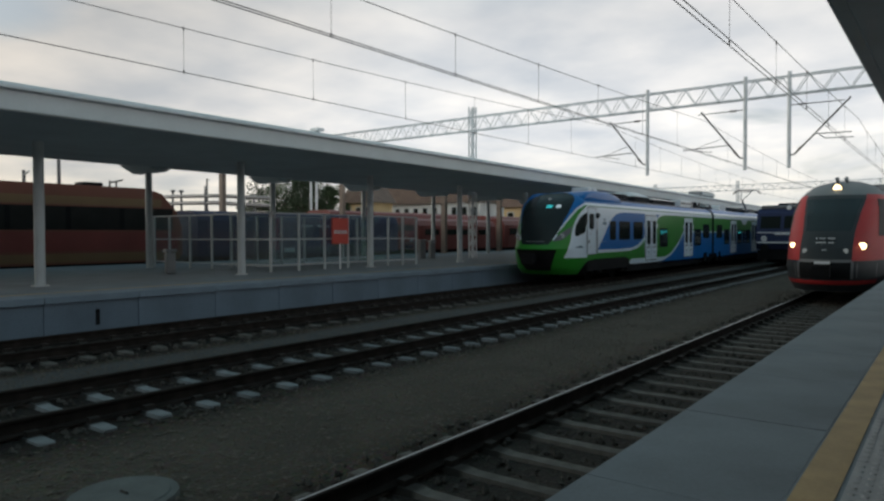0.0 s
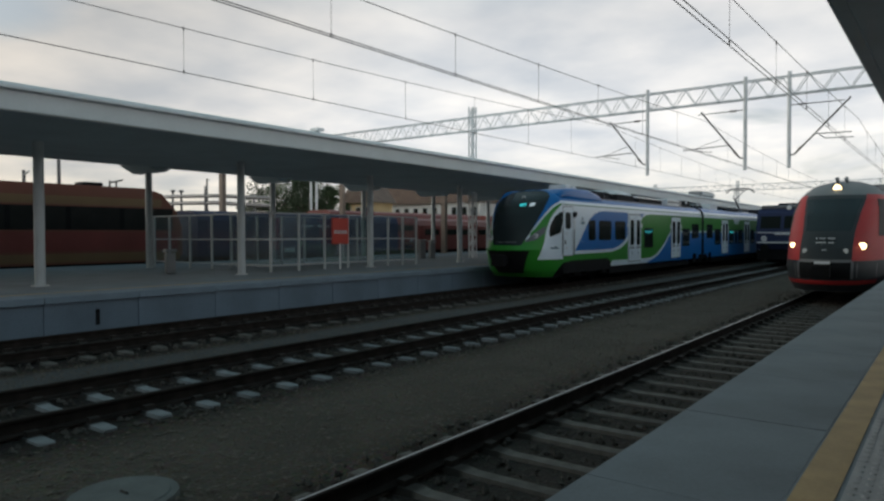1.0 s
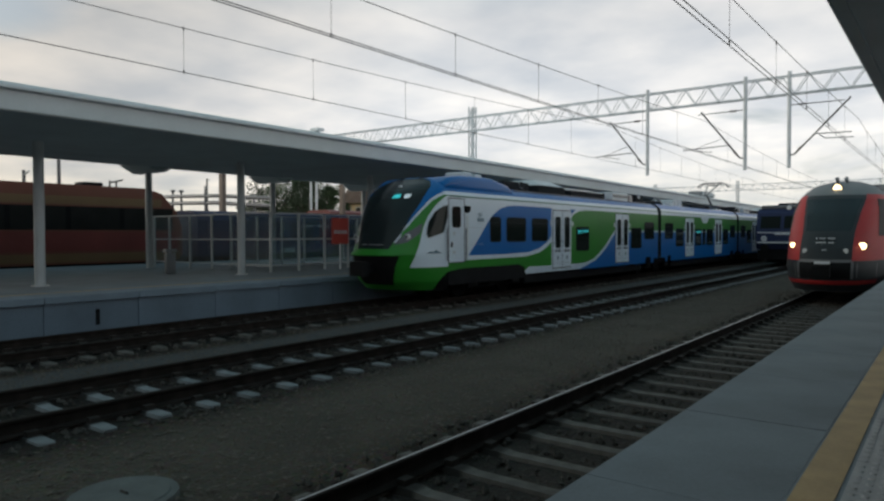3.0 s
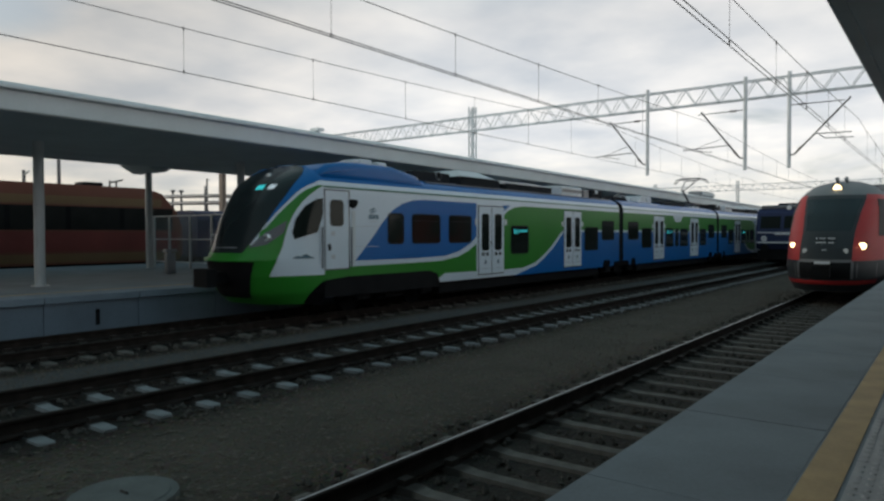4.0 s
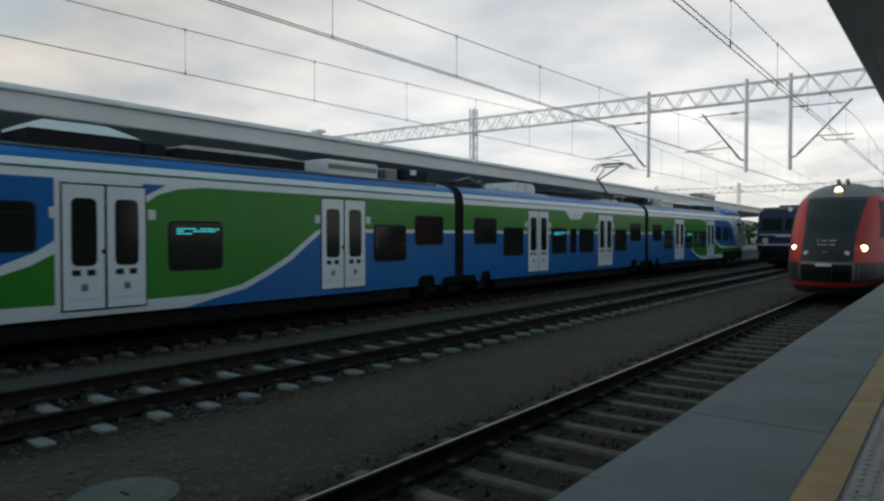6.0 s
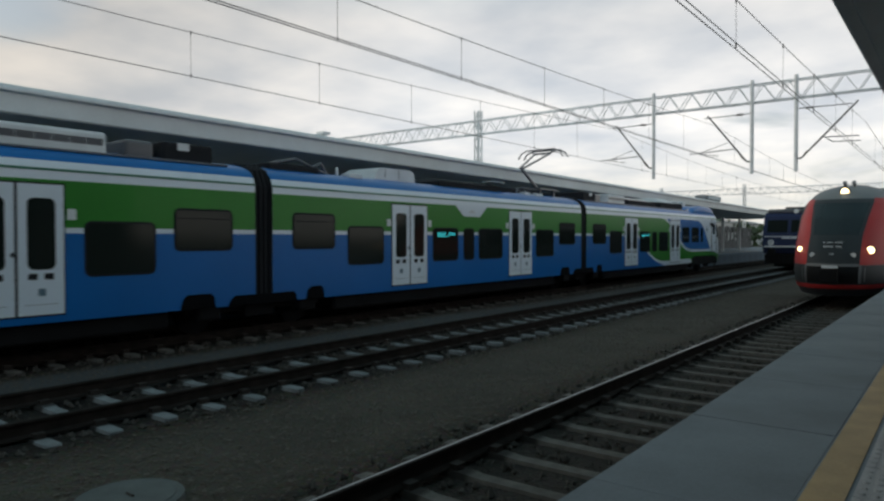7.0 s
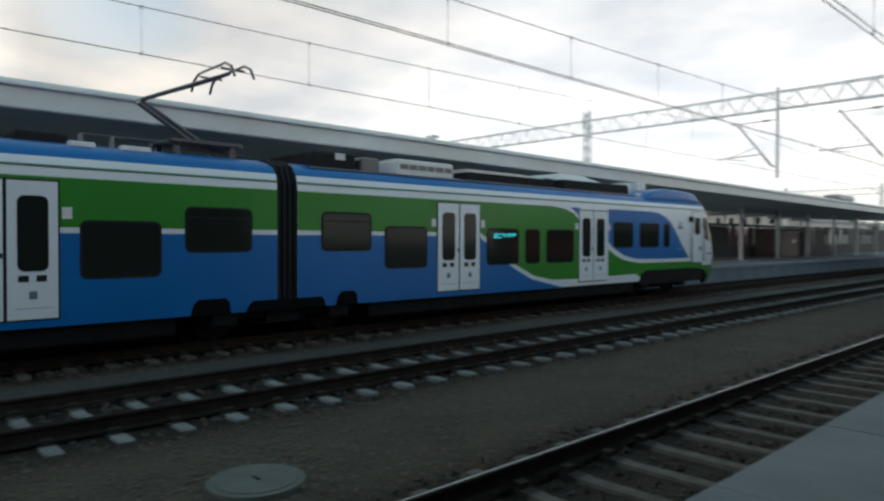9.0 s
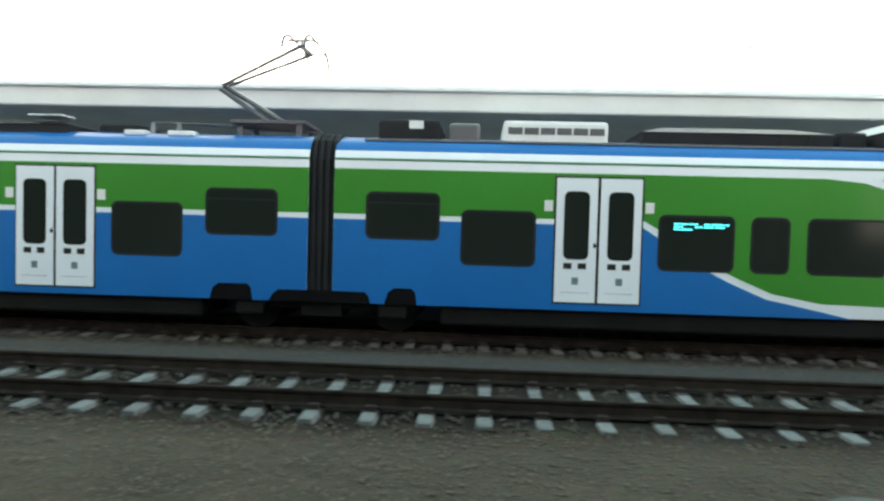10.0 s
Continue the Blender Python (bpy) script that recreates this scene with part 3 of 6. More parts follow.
def scatter(name, label, rng, x, y, material, size, flat):
    k = len(x)
    base = np.array([(1, 0, 0), (-1, 0, 0), (0, 1, 0), (0, -1, 0), (0, 0, 1), (0, 0, -1)], float)
    tri = np.array([(0, 2, 4), (2, 1, 4), (1, 3, 4), (3, 0, 4), (2, 0, 5), (1, 2, 5), (3, 1, 5), (0, 3, 5)])
    v = base[None] * (rng.uniform(size[0], size[1], (k, 1, 1)) * rng.uniform(0.6, 1.3, (k, 1, 3)) * (1, 1, flat))
    a = rng.uniform(0, 6.28, k); c, s = np.cos(a)[:, None], np.sin(a)[:, None]
    v = np.stack([v[..., 0] * c - v[..., 1] * s + x[:, None], v[..., 0] * s + v[..., 1] * c + y[:, None], v[..., 2] + GROUND + 0.002], -1)
    me = bpy.data.meshes.new(name)
    me.from_pydata(v.reshape(-1, 3).tolist(), [], (tri[None] + 6 * np.arange(k)[:, None, None]).reshape(-1, 3).tolist())
    me.materials.append(material)
    tagged(new(name, me), label, "gravel", kind="stuff")


def build_stones():
    rng = np.random.default_rng(4)
    px = rng.uniform(-11.6, -4.3, 26000); py = -8 + 36 * rng.random(26000) ** 1.4
    clear = np.min([np.abs(px - c) for c in TRACKS], axis=0) > 1.4
    scatter("walkway_pebbles", "small flat brown pebbles on the walkway between tracks", rng, px[clear], py[clear], M["pebble"], (0.012, 0.03), 0.35)
    base = np.array([(1, 0, 0), (-1, 0, 0), (0, 1, 0), (0, -1, 0), (0, 0, 1), (0, 0, -1)], float)
    tri = np.array([(0, 2, 4), (2, 1, 4), (1, 3, 4), (3, 0, 4), (2, 0, 5), (1, 2, 5), (3, 1, 5), (0, 3, 5)])
    k = 36000
    x = rng.uniform(-14.6, -1.5, k); y = -9 + 40 * rng.random(k) ** 1.3
    keep = np.min([np.abs(np.abs(x - c) - 0.755) for c in TRACKS], axis=0) > 0.1
    near = np.min([np.abs(x - c) for c in TRACKS], axis=0)
    keep &= ~((near < 1.33) & (np.abs((y - PHASE + STEP / 2) % STEP - STEP / 2) < 0.19))
    keep &= near < 1.45
    x, y = x[keep], y[keep]; k = len(x)
    size = rng.uniform(0.018, 0.045, (k, 1, 1)) * rng.uniform(0.6, 1.3, (k, 1, 3))
    v = base[None] * size + rng.uniform(-0.01, 0.01, (k, 6, 3))
    a = rng.uniform(0, 6.28, k); c, s = np.cos(a)[:, None], np.sin(a)[:, None]
    v = np.stack([v[..., 0] * c - v[..., 1] * s + x[:, None], v[..., 0] * s + v[..., 1] * c + y[:, None], v[..., 2] + GROUND + 0.005], -1)
    me = bpy.data.meshes.new("ballast_stones")
    me.from_pydata(v.reshape(-1, 3).tolist(), [], (tri[None] + 6 * np.arange(k)[:, None, None]).reshape(-1, 3).tolist())
    me.materials.append(M["stone"])
    tagged(new("ballast_stones", me), "loose dark ballast stones lying between the rails", "ballast", kind="stuff")


def build_manhole():
    lid = thing("manhole_cover", "round pale concrete manhole cover in the gravel", "manhole cover", at=(-5.38, 2.78, GROUND))
    bm = tube(bmesh.new(), (0, 0, -0.1), (0, 0, 0.022), 0.44, 0.42, 40)
    part("ring", bm, M["manhole"], lid)
    bm = tube(bmesh.new(), (0, 0, 0.022), (0, 0, 0.032), 0.36, 0.35, 40)
    part("lid", bm, M["manhole"], lid)
    part("lifting_eye", tubes([((-0.05, 0, 0.036), (0.05, 0, 0.036))], 0.012), M["clip"], lid)


# ---- platforms ----
NEAR_X, NEAR_Z, FAR_X, FAR_Z = -1.405, 0.76, -14.72, 0.66


def build_near_platform():
    p = thing("near_platform", "grey paved platform with a yellow safety line", "platform", kind="structure")
    part("platform_body", boxes((NEAR_X + 0.12, 9, -60, 160, -0.5, NEAR_Z - 0.1)), M["wall"], p)
    part("platform_paving", boxes((-0.05, 9, -60, 160, NEAR_Z - 0.1, NEAR_Z - 0.002)), M["paving"], p)
    slab = finish(boxes((NEAR_X, -0.585, 0.006, 1.494, NEAR_Z - 0.12, NEAR_Z)), "edge_slab", M["paving"])
    tile = finish(boxes((-0.385, -0.055, 0.004, 0.496, NEAR_Z - 0.1, NEAR_Z)), "tactile_tile", M["tactile"])
    for k in range(-8, 50):
        ob = new("edge_slab", slab); ob.parent, ob.location = p, (0, k * 1.5, random.uniform(-0.002, 0.002))
    part("joint_fill", boxes((-0.6, -0.045, -60, 160, NEAR_Z - 0.11, NEAR_Z - 0.003)), M["paving"], p)
    part("yellow_line", boxes((-0.57, -0.405, -60, 160, NEAR_Z - 0.1, NEAR_Z + 0.001)), M["yellow"], p, "worn ochre yellow safety line")
    for k in range(4, 60):
        ob = new("tactile_tile", tile); ob.parent, ob.location = p, (0, k * 0.5, random.uniform(-0.001, 0.001))
    part("far_edge_slabs", boxes((NEAR_X, -0.585, 75, 160, NEAR_Z - 0.12, NEAR_Z), (NEAR_X, -0.585, -60, -12, NEAR_Z - 0.12, NEAR_Z), (-0.385, -0.055, -60, 2, NEAR_Z - 0.12, NEAR_Z), (-0.385, -0.055, 30, 160, NEAR_Z - 0.12, NEAR_Z)), M["paving"], p)
    verts, faces = [], []
    for i in range(6):
        for j in range(150):
            x, y, o = -0.355 + i * 0.054, 2.02 + j * 0.09, len(verts)
            for r, z in ((0.018, NEAR_Z), (0.011, NEAR_Z + 0.006)):
                verts += [(x + r * math.cos(a * math.pi / 3), y + r * math.sin(a * math.pi / 3), z) for a in range(6)]
            faces += [(o + a, o + (a + 1) % 6, o + 6 + (a + 1) % 6, o + 6 + a) for a in range(6)] + [tuple(o + 6 + a for a in range(6))]
    me = bpy.data.meshes.new("tactile_studs"); me.from_pydata(verts, [], faces); me.materials.append(M["tactile"])
    ob = new("tactile_studs", me); ob.parent = p; ob["kind"] = "stuff"


def build_far_platform():
    p = thing("far_platform", "island platform with a pale concrete edge wall", "platform", kind="structure")
    back = -28.6
    part("platform_body", boxes((back + 0.1, FAR_X - 0.1, -60, 100, -0.5, FAR_Z - 0.1)), M["wall"], p)
    part("platform_paving", boxes((back, FAR_X - 0.9, -60, 100, FAR_Z - 0.1, FAR_Z - 0.002)), M["paving"], p)
    part("pale_strip", boxes((-25.25, -24.9, 18, 60, FAR_Z - 0.05, FAR_Z + 0.003)), M["tactile"], p, "pale strip along the back of the platform")
    slab = finish(boxes((FAR_X - 0.896, FAR_X + 0.06, 0.006, 1.994, FAR_Z - 0.14, FAR_Z)), "edge_slab", M["edge"])
    panel = finish(soft_box(FAR_X - 0.1, FAR_X, 0.008, 1.992, -0.4, FAR_Z - 0.145, 0.006, 1), "wall_panel", M["wall"])
    for k in range(-12, 50):
        for me in (slab, panel):
            ob = new(me.name.split(".")[0], me); ob.parent, ob.location = p, (0, k * 2.0, 0)
    part("outer_edge", boxes((FAR_X - 0.896, FAR_X + 0.06, -60, -24, FAR_Z - 0.14, FAR_Z), (FAR_X - 0.1, FAR_X, -60, -24, -0.4, FAR_Z - 0.145)), M["edge"], p)
    part("drain_outlet", soft_box(FAR_X - 0.04, FAR_X + 0.012, 7.03, 7.14, -0.02, 0.34, 0.03, 2), M["dark"], p, "dark drain outlet in the edge wall")
    part("yellow_line", boxes((FAR_X - 1.05, FAR_X - 0.9, -60, 75, FAR_Z - 0.1, FAR_Z + 0.001)), M["yellow"], p)


# ---- canopies ----
def roof_z(y):
    return 4.86 - 0.0060 * max(0.0, y - 8)


COLS = [7.27 + 5.92 * k for k in range(-9, 12)]
CANOPY_END = 76.0
FRONT_ROW, BACK_ROW = -18.0, -24.7


def lift(bm):
    """Let the canopy follow the slight fall of the platform."""
    for v in bm.verts:
        v.co.z += roof_z(v.co.y) - 4.86
    return bm


def along(outline, y0=-46.0, y1=CANOPY_END, n=12):
    bm = bmesh.new()
    ring = []
    for k in range(n + 1):
        y = y0 + (y1 - y0) * k / n
        ring.append([bm.verts.new((x, y, z)) for x, z in outline])
    m = len(outline)
    for a, b in zip(ring, ring[1:]):
        for i in range(m):
            bm.faces.new((a[i], b[i], b[(i + 1) % m], a[(i + 1) % m]))
    bm.faces.new(ring[0]); bm.faces.new(ring[-1][::-1])
    bmesh.ops.recalc_face_normals(bm, faces=bm.faces[:])
    return lift(bm)


def build_far_canopy():
    c = thing("platform_canopy", "long white metal platform canopy on slim grey columns", "canopy", kind="structure")
    x0, x1 = -14.75, -25.6
    part("fascia", along([(x0 - 0.06, 4.37), (x0 - 0.03, 4.40), (x0 - 0.03, 4.77), (x0 + 0.04, 4.795), (x0 + 0.05, 4.85), (x0 + 0.0, 4.92), (x0 - 0.12, 4.95), (x0 - 0.5, 4.97), (x0 - 0.5, 4.88), (x0 - 0.2, 4.82), (x0 - 0.2, 4.37)]), M["roofmetal"], c, "rounded white fascia", True)
    part("gutter_lip", along([(x0 + 0.053, 4.80), (x0 + 0.075, 4.80), (x0 + 0.075, 4.85), (x0 + 0.053, 4.85)]), M["galv"], c)
    part("roof_sheet", along([(x0 - 0.5, 4.93), (-20.5, 4.80), (x1 + 0.1, 4.98), (x1 + 0.1, 4.92), (-20.5, 4.74), (x0 - 0.5, 4.87)]), M["roofmetal"], c)
    part("soffit", along([(x0 - 0.2, 4.38), (-18.0, 4.24), (-21.3, 4.36), (-24.7, 4.58), (x1, 4.66), (x1, 4.70), (-24.7, 4.62), (-21.3, 4.40), (-18.0, 4.28), (x0 - 0.2, 4.42)]), M["soffit"], c, "grey sheet soffit")
    part("back_fascia", along([(x1, 4.66), (x1 - 0.04, 4.68), (x1 - 0.04, 4.98), (x1 + 0.1, 4.99), (x1 + 0.1, 4.93), (x1, 4.92)]), M["roofmetal"], c)
    for y in COLS:
        z = roof_z(y) - 4.86
        bm = tube(bmesh.new(), (FRONT_ROW, y, FAR_Z), (FRONT_ROW, y, 4.26 + z), 0.12, n=20)
        tube(bm, (FRONT_ROW, y, FAR_Z), (FRONT_ROW, y, FAR_Z + 0.03), 0.2, n=20)
        part("column", bm, M["column"], c, smooth=True)
        part("column", tube(bmesh.new(), (BACK_ROW, y + 0.7, FAR_Z), (BACK_ROW, y + 0.7, 4.5 + z), 0.125, n=16), M["column"], c, smooth=True)
        y += 0.7
        cap = extrude_outline([(y - 0.16, 4.33 + z), (y + 0.16, 4.33 + z), (y + 0.7, 4.62 + z), (y - 0.7, 4.62 + z)], "x", x1 + 0.05, BACK_ROW + 0.9)
        part("flared_bracket", cap, M["soffit"], c)


NEAR_END = 20.0


def build_near_canopy():
    c = thing("near_canopy", "dark underside edge of a platform canopy overhead", "canopy", kind="structure")
    y1 = NEAR_END
    part("fascia", boxes((-1.2, -1.05, -40, y1, 4.62, 4.95)), M["roofmetal"], c)
    part("soffit", boxes((-1.05, 9, -40, y1, 4.66, 4.72)), M["roofmetal"], c)
    part("roof_sheet", boxes((-1.05, 9, -40, y1, 4.86, 4.92)), M["roofmetal"], c)
    part("edge_trim", boxes((-1.215, -1.2, -40, y1, 4.60, 4.66)), M["galv"], c)
    # unseen wall, added to hold back low sky light and bright reflections
    w = thing("wall_station", "unseen plain wall added behind the platform to cut sky light", "wall", kind="structure")
    part("wall_face", boxes((9.02, 9.4, -45, NEAR_END - 3, GROUND - 0.2, 8.2)), M["shadewall"], w)
    for k in range(-5, 2):
        part("column", tube(bmesh.new(), (4.2, 8 * k + 3, NEAR_Z), (4.2, 8 * k + 3, 4.66), 0.14, n=16), M["column"], c)


# ---- overhead line ----
GY = 30.0


def lattice(bm, p, q, depth, width, n, r):
    """A four-chord lattice girder from p to q along x, its top chords at p.z."""
    p, q = Vector(p), Vector(q)
    for dy in (-width / 2, width / 2):
        for dz in (0, -depth):
            tube(bm, p + Vector((0, dy, dz)), q + Vector((0, dy, dz)), r, n=5)
        for k in range(n):
            a, b = p.lerp(q, k / n), p.lerp(q, (k + 1) / n)
            mid = (a + b) / 2
            tube(bm, a + Vector((0, dy, -depth)), mid + Vector((0, dy, 0)), r * 0.65, n=4)
            tube(bm, mid + Vector((0, dy, 0)), b + Vector((0, dy, -depth)), r * 0.65, n=4)
    for k in range(0, n + 1, 2):
        a = p.lerp(q, k / n)
        tube(bm, a + Vector((0, -width / 2, 0)), a + Vector((0, width / 2, 0)), r * 0.6, n=4)
        tube(bm, a + Vector((0, -width / 2, -depth)), a + Vector((0, width / 2, -depth)), r * 0.6, n=4)
    return bm


def lattice_mast(x, y, z0, z1, w=0.28):
    bm = bmesh.new()
    for dx in (-w / 2, w / 2):
        for dy in (-w / 2, w / 2):
            tube(bm, (x + dx, y + dy, z0), (x + dx, y + dy, z1), 0.04, n=5)
    n = int((z1 - z0) / 0.55)
    for k in range(n):
        a, b = z0 + (z1 - z0) * k / n, z0 + (z1 - z0) * (k + 1) / n
        s = 1 if k % 2 else -1
        for d in (-w / 2, w / 2):
            tube(bm, (x - s * w / 2, y + d, a), (x + s * w / 2, y + d, b), 0.02, n=4)
            tube(bm, (x + d, y - s * w / 2, a), (x + d, y + s * w / 2, b), 0.02, n=4)
    return bm


def build_gantry(gy, x0, x1, masts, posts, detail=True):
    g = thing("catenary_gantry", "galvanised lattice gantry carrying drop posts over the tracks", "gantry", "catenary gantries")
    n = max(12, int(abs(x1 - x0) / 0.95))
    part("lattice_girder", lattice(bmesh.new(), (x0, gy, 8.20), (x1, gy, 8.20), 0.72, 0.34, n, 0.03), M["galv"], g)
    for x in masts:
        part("lattice_mast", lattice_mast(x, gy, 0.6, 8.75), M["galv"], g)
    for x, d in posts:
        part("drop_post", tube(bmesh.new(), (x, gy - 0.3, 4.54), (x, gy - 0.3, 8.34), 0.076, n=10), M["galv"], g)
        arm = bmesh.new()
        y = gy - 0.32
        reach = 1.75 if d < 0 else 2.1
        tube(arm, (x + 0.2 * d, y, 5.05), (x + reach * d, y, 7.08), 0.035)
        tube(arm, (x, y, 5.03), (x + 0.2 * d, y, 5.05), 0.03)
        tube(arm, (x, y, 7.0), (x + 1.9 * d, y, 6.98), 0.018)
        if d > 0:
            tube(arm, (x + 0.85 * d, y, 5.80), (x + 2.15 * d, y, 5.76), 0.02)
            tube(arm, (x + 1.05 * d, y, 5.76), (x + 1.25 * d, y, 5.60), 0.018)
            tube(arm, (x + 1.25 * d, y, 5.60), (x + 2.2 * d, y, 5.56), 0.018)
        else:
            tube(arm, (x + 0.55 * d, y, 5.60), (x + 2.5 * d, y, 5.52), 0.02)
            tube(arm, (x + 0.95 * d, y, 5.88), (x + 2.0 * d, y, 5.55), 0.012)
            tube(arm, (x + 2.1 * d, y, 5.5), (x + 1.3 * d, y, 5.36), 0.014)
        part("cantilever_arm", arm, M["copper"], g, "dark tubular cantilever arm")
        ins = bmesh.new()
        for k in range(4):
            tube(ins, (x + (0.35 + 0.07 * k) * d, y, 6.995), (x + (0.39 + 0.07 * k) * d, y, 6.995), 0.06, 0.04, 8)
        part("insulator", ins, M["insul"], g)
        ins = bmesh.new()
        for k in range(3):
            tube(ins, (x + (0.30 + 0.05 * k) * d, y, 5.17 + 0.06 * k), (x + (0.33 + 0.05 * k) * d, y, 5.21 + 0.06 * k), 0.06, 0.045, 8)
        part("insulator", ins, M["insul"], g)


def wire_pts(x, zc, zs, y0, y1, sag, n=20):
    return [(x, y0 + (y1 - y0) * k / n, zs - sag * 4 * (k / n) * (1 - k / n)) for k in range(n + 1)]


def build_wires():
    for cx, pair, z, wz in ((-13.04, 0, 5.36, 7.0), (-8.57, 0.05, 5.33, 6.75), (-3.0, 0.05, 5.06, 6.3)):
        w = thing("overhead_line", "contact wire hung by droppers from a messenger wire", "overhead line", "overhead lines")
        bm = bmesh.new()
        for dx in ((-pair, pair) if pair else (0,)):
            tube(bm, (cx + dx, -60, z), (cx + dx, 260, z), 0.0095, n=5)
        part("contact_wire", bm, M["copper"], w)
        bm = bmesh.new()
        spans = [(-36, 30), (30, 92), (92, 150)]
        for a, b in spans:
            pts = wire_pts(cx, z, wz, a, b, (wz - z) * 0.49)
            for p, q in zip(pts, pts[1:]):
                tube(bm, p, q, 0.0085, n=5)
            for k in range(-12, 38):
                y = 8.15 + 3.62 * k
                if not a + 1 < y < b - 1:
                    continue
                u = (y - a) / (b - a)
                zm = wz - (wz - z) * 0.49 * 4 * u * (1 - u)
                dr = bmesh.new()
                tube(dr, (cx, y, z), (cx, y, zm), 0.0045, n=4)
                tube(dr, (cx, y, z - 0.03), (cx, y, z + 0.05), 0.015, n=5)
                tube(dr, (cx, y, zm - 0.05), (cx, y, zm + 0.03), 0.015, n=5)
                part("dropper", dr, M["copper"], w)
        part("messenger_wire", bm, M["copper"], w)


build_tracks()
build_stones()
build_manhole()
build_near_platform()
build_far_platform()
build_far_canopy()
build_near_canopy()
build_gantry(GY, -33.0, 3.5, (-20.72,), ((-11.02, -1), (-6.93, -1), (-5.3, 1)))
build_gantry(92.0, -40.0, 4.0, (-22.3, -33.0), ((-11.0, -1), (-6.9, -1), (-5.3, 1)))
build_wires()


# ---- green and blue multiple unit ----
HALF, SEAM, NOSE0 = 1.42, 7.52, 24.9
TRAIN_X = -13.04


def side_prism(outline, x_in, x_out, side=1):
    return extrude_outline(outline, "x", side * x_in, side * x_out)


def nose_tip(z):
    """How far the middle of the front reaches at a height."""
    pts = ((0.35, 26.25), (0.6, 26.55), (1.0, 26.75), (1.36, 26.85), (1.55, 26.74), (1.8, 26.64), (2.2, 26.46), (2.65, 26.2), (3.0, 25.92), (3.2, 25.68), (3.4, 25.35), (3.52, 25.1), (3.62, 24.95))
    for (a, u), (b, v) in zip(pts, pts[1:]):
        if z <= b:
            return u + (v - u) * (z - a) / (b - a)
    return pts[-1][1]


def half_width(z):
    pts = ((0.3, 1.30), (0.6, 1.40), (0.9, 1.42), (2.88, 1.42), (3.06, 1.40), (3.18, 1.36), (3.32, 1.26), (3.45, 1.06), (3.55, 0.75), (3.62, 0.3))
    for (a, u), (b, v) in zip(pts, pts[1:]):
        if z <= b:
            return u + (v - u) * (z - a) / (b - a)
    return pts[-1][1]


def nose_point(phi, z, off=0.0):
    """A point of the rounded front: phi 0 on one side, 90 at the tip, 180 on the other side."""
    c, s = math.cos(radians(phi)), math.sin(radians(phi))
    e = 0.62
    w, reach = (half_width(z) + off) * (1 - 0.17 * abs(s) ** 3), nose_tip(z) - NOSE0 - 0.12 + off
    return (w * math.copysign(abs(c) ** e, c), NOSE0 + reach * abs(s) ** 0.85, z)


def nose_patch(phi_lo, phi_hi, z0, z1, off, nz=14, nphi=16):
    """A sheet on the front between two edges that are functions of height."""
    bm = bmesh.new()
    rows = []
    for j in range(nz + 1):
        z = z0 + (z1 - z0) * j / nz
        a, b = phi_lo(z), phi_hi(z)
        rows.append([bm.verts.new(nose_point(a + (b - a) * i / nphi, z, off)) for i in range(nphi + 1)])
    for p, q in zip(rows, rows[1:]):
        for i in range(nphi):
            bm.faces.new((p[i], p[i + 1], q[i + 1], q[i]))
    return bm


def mirrored(bm, sign):
    """Turn a part made for the rear end to the front; the rear nose is a little longer."""
    for v in bm.verts:
        if sign < 0:
            v.co.x, v.co.y = -v.co.x, -v.co.y
        elif v.co.y > NOSE0:
            v.co.y = NOSE0 + (v.co.y - NOSE0) * 1.18
    return bm


def steps(pts):
    """A piecewise straight function of height."""
    def at(z):
        if z <= pts[0][0]:
            return pts[0][1]
        for (a, u), (b, v) in zip(pts, pts[1:]):
            if z <= b:
                return u + (v - u) * (z - a) / (b - a)
        return pts[-1][1]
    return at


ws_edge = steps(((1.5, 73), (1.63, 69.5), (1.96, 61.5), (2.17, 57.5), (2.47, 53.5), (2.71, 49.5), (2.93, 47), (3.1, 45), (3.26, 42), (3.36, 40), (3.46, 38), (3.6, 30)))
stripe_edge = steps(((2.12, 57.5), (2.39, 52), (2.65, 44), (2.91, 36.5), (3.07, 24.5), (3.15, 8.5), (3.2, 0)))
green_in = steps(((2.0, 60.5), (2.12, 54.5), (2.36, 49), (2.62, 40.5), (2.86, 32), (3.01, 20), (3.09, 5)))
green_out = steps(((0.97, 47.5), (1.33, 38.5), (1.7, 36), (2.07, 35.5), (2.44, 32), (2.74, 24.5), (2.95, 13), (3.03, 2), (3.08, 0)))


def nose_shape(points, off):
    """A sheet on the front with an outline of (angle, height) corners."""
    bm = bmesh.new()
    bm.faces.new([bm.verts.new((p / 30, z, 0)) for p, z in points])
    bmesh.ops.triangulate(bm, faces=bm.faces[:])
    bmesh.ops.subdivide_edges(bm, edges=bm.edges[:], cuts=3, use_grid_fill=True)
    for v in bm.verts:
        v.co = nose_point(v.co.x * 30, v.co.y, off)
    return bm


def car_shell(y0, y1, n=6):
    half = [(0.3, 3.52), (0.75, 3.47), (1.06, 3.39), (1.26, 3.29), (1.36, 3.17), (1.40, 3.06), (1.415, 2.98), (1.42, 2.88), (1.42, 0.75), (1.40, 0.57)]
    out = [(-x, z) for x, z in half[::-1]] + half
    bm = extrude_outline(out, "y", y0, y1)
    for f in bm.faces:
        if f.calc_center_median().z > 3.2 and abs(f.normal.y) < 0.5:
            f.material_index = 1
        elif abs(f.normal.y) > 0.5:
            f.material_index = 2
    return bm


LOW, HIGH = (1.27, 2.21), (1.67, 2.48)


